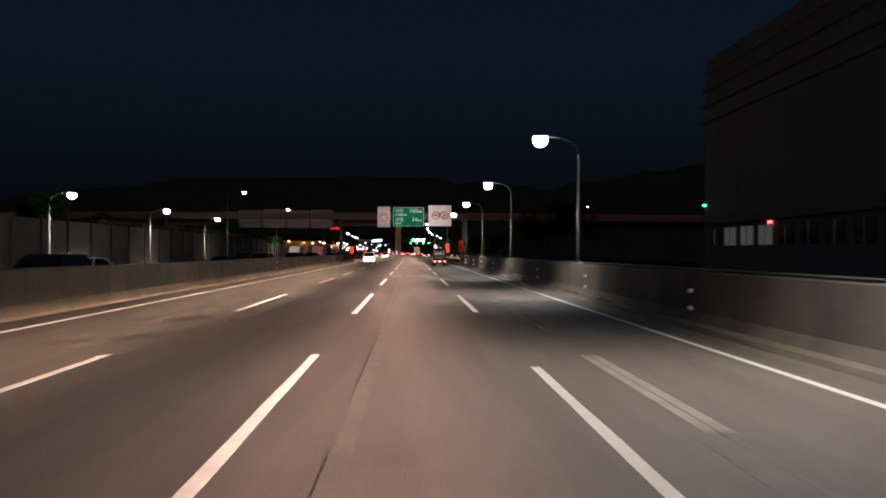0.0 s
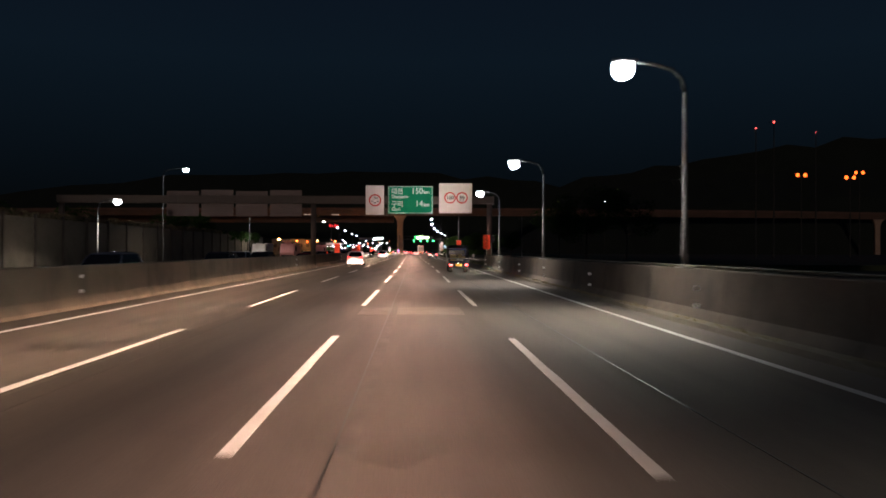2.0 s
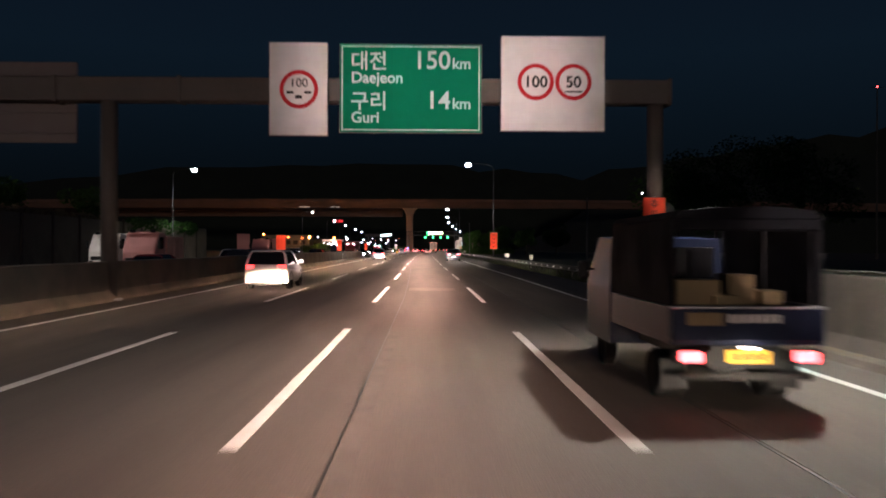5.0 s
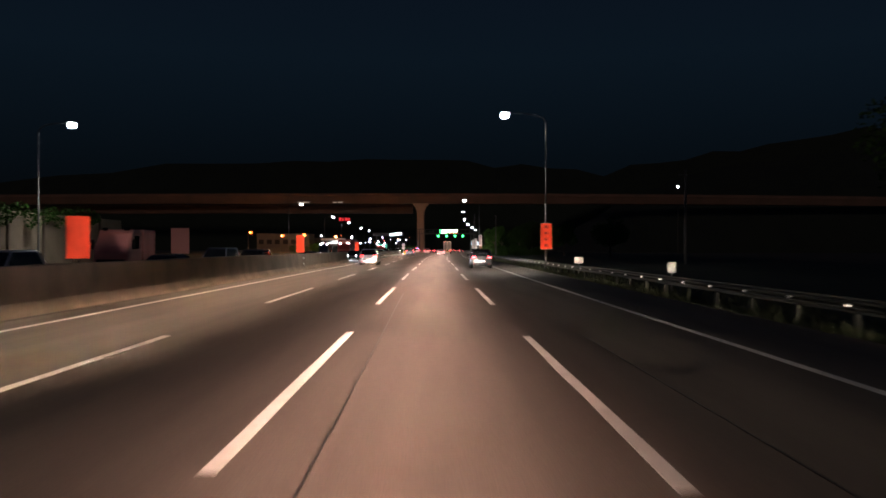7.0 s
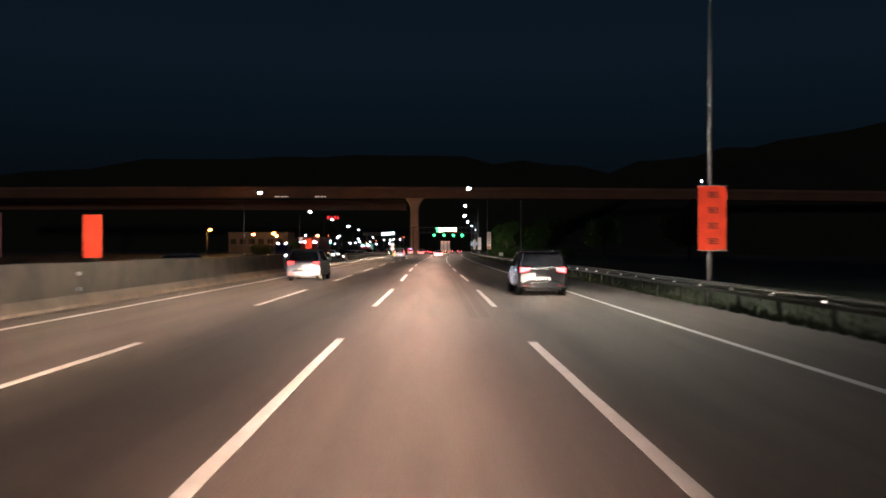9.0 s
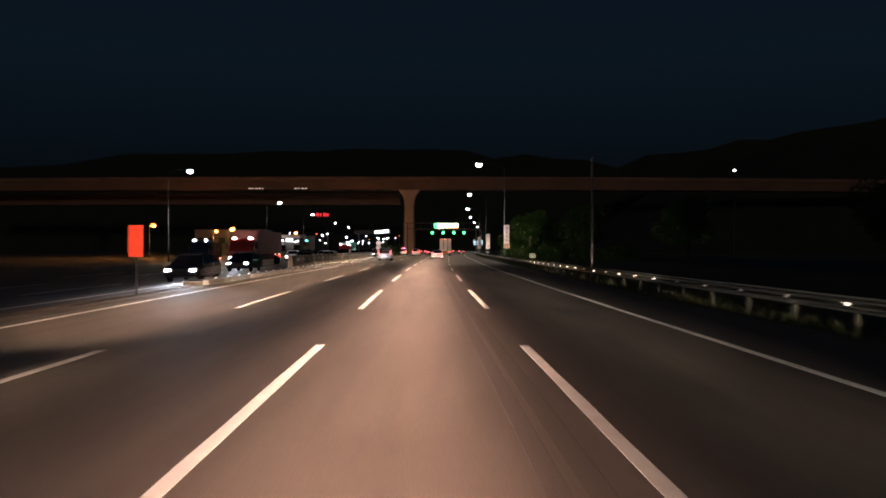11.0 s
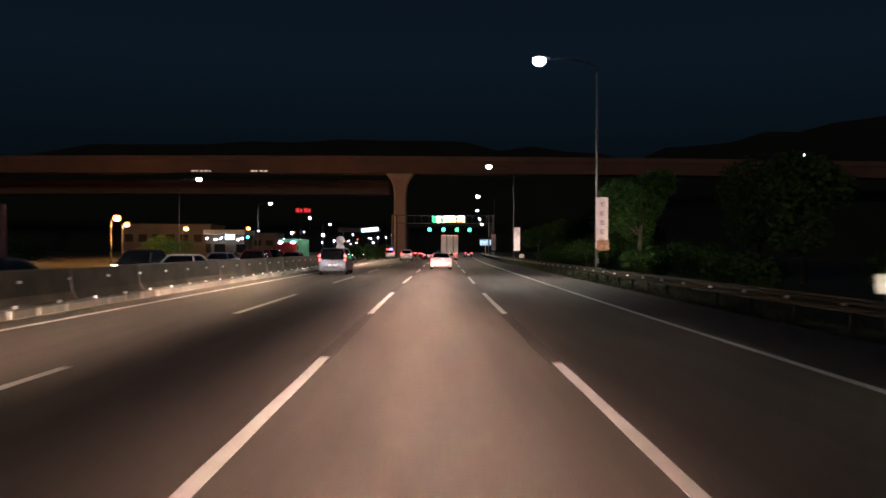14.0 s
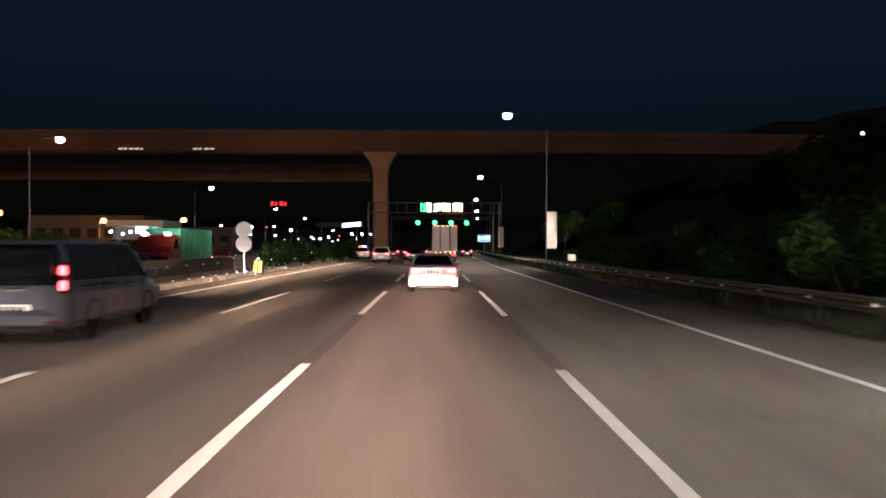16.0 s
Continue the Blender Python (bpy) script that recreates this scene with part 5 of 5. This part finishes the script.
p = tagged(empty("median_sign", pose(-30.2, 230.5, 0)), "pale pink sign panel beside the opposite lanes", "road sign")
part("post", rod((0, 0.06, 0), (0, 0.06, 4.1), 0.07, n=10), STEEL, p)
part("panel", box(-1.05, 1.05, -0.03, 0.03, 1.1, 4.05, 0.015), PINK, p)
# barrier end: two round plates, chevrons
p = tagged(empty("twin_round_sign", pose(-10.2, 366.3, 0)), "two pale round plates one above the other on a post", "road sign")
part("post", rod((0, 0.05, 0), (0, 0.05, 3.0), 0.045, n=10), STEEL, p)
for z in (2.66, 1.84):
    part("disc", loft([[(0.45 * math.cos(a), yy, z + 0.45 * math.sin(a)) for a in [k * math.pi / 12 for k in range(24)]] for yy in (-0.03, 0.0)]), WHITE, p, "pale round plate")
p = tagged(empty("barrier_end_marker", pose(-10.05, 369.6, 0)), "yellow and black chevron marker at the barrier end", "marker")
part("body", box(-0.32, 0.32, -0.05, 0.35, 0.0, 0.95, 0.04), PLASTIC, p)
for k in range(2):
    part("chevron", slab([(-0.28, 0), (-0.08, 0), (0.02, 0.7), (-0.18, 0.7)], 0.0, 0.012), YELLOW, p).matrix_basis = pose(0.28 * k, -0.052, 0.14, 90, 0, 0)
# white marker boards and posts behind the guardrail
for x, y, w, z in ((9.45, 188.6, 0.58, 0.98), (9.45, 295.0, 0.58, 1.02), (10.0, 375.0, 0.55, 1.0), (9.4, 166.5, 0.34, 1.0)):
    p = tagged(empty("marker_board", pose(x + sway(y), y, 0)), "small white marker board behind the guardrail", "marker", group="marker boards")
    part("post", rod((0, 0.04, -0.1), (0, 0.04, z + 0.2), 0.03, n=8), STEEL, p)
    part("board", box(-w / 2, w / 2, -0.015, 0.015, z - 0.22, z + 0.22, 0.03), RETRO, p).matrix_basis = pose(0, 0, 0, 0, 0, -7)
p = tagged(empty("utility_pole", pose(22.4, 210, 0)), "tall dark pole standing on the slope", "pole")
part("shaft", pipe([(0, 0, -0.1), (0, 0, 4), (0, 0, 9.0)], [0.16, 0.13, 0.1], 12), POLE, p)
part("crossarm", rod((-0.7, 0, 8.5), (0.7, 0, 8.5), 0.05, n=8), POLE, p)
p = tagged(empty("utility_pole", pose(8.56, 263, 0)), "plain grey pole without a lamp behind the guardrail", "pole")
part("shaft", pipe([(0, 0, -0.1), (0, 0, 3), (0, 0, 6.75)], [0.11, 0.09, 0.07], 12), POLE, p)
part("cap", rod((0, 0, 6.75), (0, 0, 6.82), 0.08, n=10), STEEL, p)

# ---- trees and shrubs ----


def foliage(rnd, blobs, n, size):
    bm = bmesh.new()
    total = sum(b[3] ** 2 for b in blobs)
    for cx, cy, cz, r, fz in blobs:
        for _ in range(int(n * r * r / total)):
            d = Vector((rnd.gauss(0, 1), rnd.gauss(0, 1), rnd.gauss(0, 1))).normalized() * r * rnd.uniform(0.45, 1.08) ** 0.6
            c = Vector((cx + d.x, cy + d.y, cz + d.z * fz))
            if c.z < 0.02:
                c.z = rnd.uniform(0.02, 0.3)
            u = Vector((rnd.gauss(0, 1), rnd.gauss(0, 1), rnd.gauss(0, 0.6))).normalized()
            v = u.cross(Vector((rnd.gauss(0, 1), rnd.gauss(0, 1), rnd.gauss(0, 1)))).normalized()
            s = size * rnd.uniform(0.6, 1.4)
            bm.faces.new([bm.verts.new(c + u * s), bm.verts.new(c + v * s * 0.5), bm.verts.new(c - u * s * 0.8), bm.verts.new(c - v * s * 0.5)])
    return bm


def tree(x, y, h, r, seed, label, leaves=5200, group="trees behind the guardrail"):
    rnd = random.Random(seed)
    ob = tagged(empty("tree", pose(x, y, 0)), label, "tree", group=group)
    part("trunk", pipe([(0, 0, -0.3), (0.06, 0.02, h * 0.2), (0.12, -0.05, h * 0.42), (0.05, 0, h * 0.7)], [0.2, 0.15, 0.11, 0.05], 10), BARK, ob)
    blobs = []
    for k in range(9):
        a = rnd.uniform(0, 6.28)
        rr = rnd.uniform(0.25, 0.75) * r
        z = h * rnd.uniform(0.42, 0.86)
        tip = (rr * math.cos(a), rr * math.sin(a), z)
        part("limb", pipe([(0.1, -0.03, h * 0.36), (tip[0] * 0.5, tip[1] * 0.5, z * 0.86), tip], [0.07, 0.05, 0.02], 6), BARK, ob)
        blobs.append((*tip, r * rnd.uniform(0.38, 0.58), 0.8))
    part("crown", foliage(rnd, blobs, leaves, 0.16), LEAF if seed == 1 else LEAF_DARK, ob)
    return ob


def shrub(x, y, r, h, seed, leaves=2600):
    rnd = random.Random(seed)
    ob = tagged(empty("shrub", pose(x, y, 0)), "dense dark green roadside shrub", "shrub", group="roadside shrubs")
    for k in range(4):
        a = rnd.uniform(0, 6.28)
        part("stem", pipe([(0, 0, -0.2), (r * 0.3 * math.cos(a), r * 0.3 * math.sin(a), h * 0.5)], [0.05, 0.02], 6), BARK, ob)
    part("foliage", foliage(rnd, [(rnd.uniform(-0.6, 0.6) * r, rnd.uniform(-0.8, 0.8) * r, h * rnd.uniform(0.3, 0.65), r * rnd.uniform(0.4, 0.65), h / r * 0.55) for k in range(7)], leaves, 0.13), LEAF_DARK if seed > 41 else LEAF, ob)
    return ob


tree(12.9, 332.0, 7.3, 2.7, 1, "broad-leaved roadside tree lit green by the street lamp")
tree(15.5, 346.0, 6.4, 2.8, 2, "dark broad-leaved tree behind the shrubs")
tree(17.5, 318.0, 6.6, 2.9, 3, "dark broad-leaved tree on the verge")
tree(19.5, 366.0, 7.4, 3.2, 4, "dark tree in the roadside thicket")
tree(22.0, 335.0, 8.2, 3.4, 5, "tall dark tree in the roadside thicket")
tree(17.2, 398.0, 6.5, 2.8, 6, "dark tree near a far lamp pole")
tree(24.0, 296.0, 7.4, 3.2, 7, "dark tree on the slope")
tree(26.0, 262.0, 7.0, 3.2, 8, "dark tree on the slope")
tree(19.0, 430.0, 7.0, 3.0, 9, "dark tree near the gantry")
for k in range(9):
    tree(-39.5 - 2.2 * (k % 3), 6 + 27 * k, 7.2 + 0.7 * (k % 4), 3.2, 20 + k, "dark tree rising behind the noise wall", 3800, "trees behind the noise wall")
for k, (x, y, h, r) in enumerate(((23.5, 171, 11.5, 4.6), (29.5, 178, 13.0, 5.2), (34, 168, 12.0, 5.0))):
    tree(x, y, h, r, 31 + k, "tall dark tree on the slope beside the road", 6500, "tall trees on the slope")
for k, (x, y, r, h) in enumerate(((11.6, 341.5, 1.7, 3.3), (12.6, 349, 2.0, 3.6), (11.9, 326.5, 1.5, 2.2), (14.2, 338, 2.2, 3.4), (13.6, 358, 2.1, 3.2), (15.6, 328, 2.2, 2.8), (16.8, 354, 2.4, 3.4), (14.5, 372, 2.0, 2.6), (19, 342, 2.6, 3.2), (13.4, 315, 1.8, 1.9), (16, 305, 2.2, 2.2), (15.8, 386, 2.0, 2.6), (17.8, 410, 2.2, 2.8), (20, 312, 2.6, 2.6), (-37.5, 392, 3.0, 4.0), (-39, 404, 3.2, 4.2), (-36.5, 350, 2.6, 3.2))):
    shrub(x, y, r, h, 40 + k)
for k in range(12):
    shrub(-11.55 + bend(380 + 6 * k) - 0.3 * (k % 2), 379 + 6.2 * k, 0.85, 2.3 + 0.3 * (k % 3), 80 + k, 900)
rnd = random.Random(61)
tagged(part("creeper", foliage(rnd, [(-34.35 + rnd.uniform(-0.3, 0.1), 190 + 1.1 * k, 4.9 - 0.9 * rnd.random(), rnd.uniform(0.6, 1.0), 0.9) for k in range(25)], 5200, 0.13), LEAF), "green creeper hanging over the noise wall", "creeper", kind="stuff")
tagged(part("dry_growth", foliage(rnd, [(-34.7 + rnd.uniform(-0.4, 0.1), 90 + 1.6 * k, 4.95, rnd.uniform(0.35, 0.7), 0.7) for k in range(60)], 6000, 0.12), DRY), "dry brown growth along the top of the noise wall", "weeds", kind="stuff")
rnd = random.Random(77)
bm = bmesh.new()
for k in range(34000):
    y = rnd.uniform(120, 400)
    near = k % 2
    x = (8.15 + abs(rnd.gauss(0, 0.35)) if near else 8.75 + abs(rnd.gauss(0, 1.3))) + bend(y)
    h = rnd.uniform(0.08, 0.34) * (0.55 + 0.9 * abs(noise.noise((x * 0.6, y * 0.25, 2.0)))) * (1.0 if near else 1.3)
    a, l = rnd.uniform(0, 6.28), rnd.uniform(-0.1, 0.1)
    b = Vector((x, y, 0.0))
    d = Vector((math.cos(a), math.sin(a), 0)) * 0.02
    bm.faces.new([bm.verts.new(b - d), bm.verts.new(b + d), bm.verts.new(b + Vector((l, l, h)))])
tagged(part("grass", bm, GRASS), "rough grass along the guardrail", "grass", kind="stuff")

rnd = random.Random(78)
bm = bmesh.new()
for k in range(5200):
    y = rnd.uniform(-10, 117)
    dense = noise.noise((y * 0.35, 4.0, 1.0))
    if dense < -0.1:
        continue
    x = 6.46 + rnd.gauss(0, 0.07)
    h = rnd.uniform(0.03, 0.16) * (0.6 + dense)
    a = rnd.uniform(0, 6.28)
    b = Vector((x, y, 0.12))
    d = Vector((math.cos(a), math.sin(a), 0)) * 0.012
    bm.faces.new([bm.verts.new(b - d), bm.verts.new(b + d), bm.verts.new(b + Vector((rnd.uniform(-0.06, 0.03), rnd.uniform(-0.05, 0.05), h)))])
tagged(part("weeds", bm, DRY), "dry weeds growing along the foot of the barrier", "weeds", kind="stuff")

# ---- buildings and far lights ----
bld = tagged(empty("building", pose(0, 0, 0)), "large dim grey building block with a few lit windows", "building")
part("wall", box(22.0, 46.0, -18.0, 58.0, -0.3, 11.6, 0.05), FACADE, bld)
for k in range(4):
    part("cornice", box(21.7 + 0.1 * k, 46.0, -18.2, 58.2, 11.6 + 1.2 * k, 11.9 + 1.2 * k, 0.03), FACADE, bld)
    part("upper_wall", box(22.2, 46.0, -18.0, 58.0, 11.9 + 1.2 * k, 12.8 + 1.2 * k), FACADE, bld)
part("canopy", box(21.2, 22.0, -16.0, 56.0, 3.9, 4.25, 0.03), FACADE, bld, "long canopy ledge")
for k in range(10):
    w = part("window", box(21.93, 22.02, 54.6 - 2.9 * k, 56.6 - 2.9 * k, 2.35, 3.6, 0.02), LIT_WINDOW if k in (1, 2, 3) else GLASS, bld, "lit window" if k in (1, 2, 3) else "dark window")
    part("frame", box(21.90, 21.95, 55.57 - 2.9 * k, 55.63 - 2.9 * k, 2.35, 3.6), STEEL, w)
for y, z, m, r in ((57.6, 5.4, LED_GREEN, 0.09), (46.0, 3.75, LED_RED, 0.08)):
    part("wall_lamp", box(21.75, 22.0, y - r, y + r, z - r, z + r, 0.03), m, bld, "small lit wall lamp")


def mast(x, y, h, m, label, heads=2, r=0.45, name="floodlight_mast"):
    ob = tagged(empty(name, pose(x, y, 0)), label, "light mast")
    part("shaft", pipe([(0, 0, -0.4), (0, 0, h)], [0.28, 0.12], 10), POLE_DARK, ob)
    part("crossbar", rod((-1.6, 0, h - 0.1), (1.6, 0, h - 0.1), 0.06, n=8), POLE_DARK, ob)
    for k in range(heads):
        xx = 0 if heads == 1 else -1.4 + 2.8 * k / (heads - 1)
        part("lamp", loft([[(xx + r * a * math.cos(t), yy, h + r * a * math.sin(t)) for t in [j * math.pi / 6 for j in range(12)]] for a, yy in ((0.5, 0.3), (1, 0.0), (0.9, -0.1))]), m, ob, "glowing lamp")
    return ob


mast(140, 333, 29.4, SODIUM, "tall mast with two orange sodium floodlights", 2, 0.75)
mast(158, 333, 28.6, SODIUM, "tall mast with two orange sodium floodlights", 2, 0.75)
mast(176, 360, 33.0, SODIUM, "tall mast with two orange sodium floodlights", 2, 0.7)
mast(106, 278, 40.0, LED_RED, "slender tower with a red warning beacon", 1, 0.28, "beacon_tower")
mast(101, 279, 38.3, LED_RED, "slender tower with a red warning beacon", 1, 0.24, "beacon_tower")
mast(122, 285, 38.0, LED_RED, "slender tower with a dim red beacon", 1, 0.12, "beacon_tower")
mast(112.7, 530, 31.0, LAMP_GLOW, "far hillside mast with a single white lamp", 1, 0.45, "hill_lamp")
for x, y, z in ((-57.9, 386.4, 6.4), (-41.9, 386.4, 5.6), (-56.7, 431.1, 6.1), (-56.5, 467.4, 6.2), (-42.1, 465.4, 6.3)):
    ob = tagged(empty("side_street_lamp", pose(x, y, 0)), "orange sodium lamp on a side street pole", "street lamp", group="side street lamps")
    part("pole", rod((0, 0, -0.4), (0, 0, z), 0.09, 0.06, n=8), POLE, ob)
    part("arm", rod((0, 0, z - 0.1), (0.8, -0.3, z), 0.04, n=6), POLE, ob)
    # oversized lens, its size includes the sodium glare
    part("lens", box(0.4, 1.4, -0.7, -0.1, z - 0.38, z + 0.38, 0.28, seg=2), SODIUM, ob, "glowing orange lens")
for x, y, z in ((-57, 500, 7.4), (-40.5, 520, 6.4), (-33.5, 536, 6.0)):
    ob = tagged(empty("forecourt_lamp", pose(x, y, 0)), "bright white lamp on a tall grey pole", "street lamp", group="forecourt lamps")
    part("pole", rod((0, 0, -0.4), (0, 0, z), 0.1, 0.06, n=8), POLE, ob)
    part("arm", rod((0, 0, z - 0.05), (0, -0.7, z), 0.04, n=6), POLE, ob)
    part("lens", box(-0.32, 0.32, -0.9, -0.4, z - 0.2, z + 0.22, 0.12), LAMP_GLOW, ob, "glowing white lens")
for k in range(26):
    x, y, z = -20 - 1.9 * k + rng.uniform(-4, 4), 640 + rng.uniform(-60, 160), rng.uniform(4.5, 9.5)
    ob = tagged(empty("far_lamp", pose(x, y, 0)), "distant white lamp on a pole", "street lamp", group="distant lamps")
    part("pole", rod((0, 0, -0.4), (0, 0, z), 0.09, n=6), POLE, ob)
    part("lens", box(-0.28, 0.28, -0.3, 0.2, z - 0.16, z + 0.16, 0.1), HEAD if k % 5 else SODIUM, ob, "glowing lens")
can = tagged(empty("fuel_station", pose(-32, 645, 0)), "far brightly lit canopy building", "building")
part("roof", box(-9, 9, 0, 12, 9.5, 11.2, 0.1), FACADE, can)
part("fascia", loft([[(1.5, -0.1, 9.2 + d), (8.6, -0.1, 9.9 + d), (8.6, 0.0, 9.9 + d), (1.5, 0.0, 9.2 + d)] for d in (0, 1.5)]), LIT_CANOPY, can, "glowing white fascia")
for x in (-7, 7):
    part("column", rod((x, 4, -0.4), (x, 4, 9.6), 0.3, n=10), FACADE, can)
for x, y, w, d, h in ((-66, 486, 22, 14, 7.5), (-52, 520, 14, 12, 6.0)):
    b = tagged(empty("low_building", pose(x, y, 0)), "low dim roadside building with dark windows", "building", group="low roadside buildings")
    part("wall", box(-w / 2, w / 2, 0, d, -0.4, h, 0.05), FACADE, b)
    part("roof_edge", box(-w / 2 - 0.2, w / 2 + 0.2, -0.2, d + 0.2, h, h + 0.35, 0.03), FACADE, b)
    for k in range(int(w / 3.5)):
        part("window", box(-w / 2 + 0.8 + 3.4 * k, -w / 2 + 2.9 + 3.4 * k, -0.05, 0.02, h * 0.45, h * 0.7, 0.02), PLASTIC, b)

shop = tagged(empty("roadside_shop", pose(-38.4, 433, 0)), "small roadside shop, pale roof edge, lit sign and bulbs", "building")
part("wall", box(-3.4, 3.4, 0, 7, -0.4, 4.4, 0.05), FACADE, shop)
part("roof_edge", box(-3.8, 3.8, -1.4, 7.3, 4.4, 5.2, 0.06), BOXVAN, shop, "pale roof edge")
part("sign_panel", box(0.2, 1.9, -1.5, -1.4, 3.5, 4.3, 0.03), LIT_CANOPY, shop, "small glowing white sign")
for k, x in enumerate((-3.2, -1.6, -0.6, 2.4, 3.2)):
    part("window", box(x - 0.55, x + 0.45, -0.05, 0.03, 1.0, 2.6, 0.02), GLASS, shop)
    part("bulb", box(x - 0.14, x + 0.14, -1.3, -1.05, 3.55 - 0.3 * (k % 2), 3.8 - 0.3 * (k % 2), 0.06), HEAD_WARM if k % 2 else HEAD, shop, "bright bare bulb")
ob = tagged(empty("shop_lamp", pose(-30.3, 414, 0)), "small teal lamp on a thin grey post", "street lamp")
part("post", rod((0, 0, -0.4), (0, 0, 3.5), 0.06, n=8), POLE, ob)
part("lens", box(-0.22, 0.22, -0.2, 0.2, 3.4, 3.8, 0.1), LED_TEAL, ob, "glowing teal lens")

sg = tagged(empty("pylon_sign", pose(-64.3, 701, 0)), "far glowing red sign on two dark posts", "sign")
for px in (-3.2, 3.2):
    part("post", rod((px, 0.37, -0.4), (px, 0.37, 20.3), 0.2, n=8), PLASTIC, sg)
for k, w in enumerate((1.5, 1.1, 1.7, 1.3)):
    part("sign_bar", box(-3.9 + 2.0 * k, -3.9 + 2.0 * k + w, -0.1, 0.3, 20.3, 22.3 - 0.3 * (k % 2), 0.08), DIM_RED, sg, "glowing red block")
part("sign_frame", box(-4.2, 4.2, 0.3, 0.45, 19.6, 22.6, 0.05), PLASTIC, sg)
for x, y, w, z0, z1, m, label in ((16.3, 548, 3.6, 3.2, 5.0, LIT_BLUE, "far lit roadside display board, pale blue"),):
    p = tagged(empty("display_board", pose(x + 1.0, y, 0)), label, "display board")
    part("post", rod((0, 0.1, -0.3), (0, 0.1, z1), 0.12, n=8), STEEL, p)
    part("panel", box(-w / 2, w / 2, -0.05, 0.05, z0, z1, 0.03), m, p, "glowing panel")
    for k in range(3):
        part("lettering_bar", box(-w * 0.4, w * (0.35 - 0.12 * k), -0.08, -0.05, z0 + 0.3 + 0.6 * k, z0 + 0.5 + 0.6 * k), WHITE if k % 2 else PLASTIC, p)
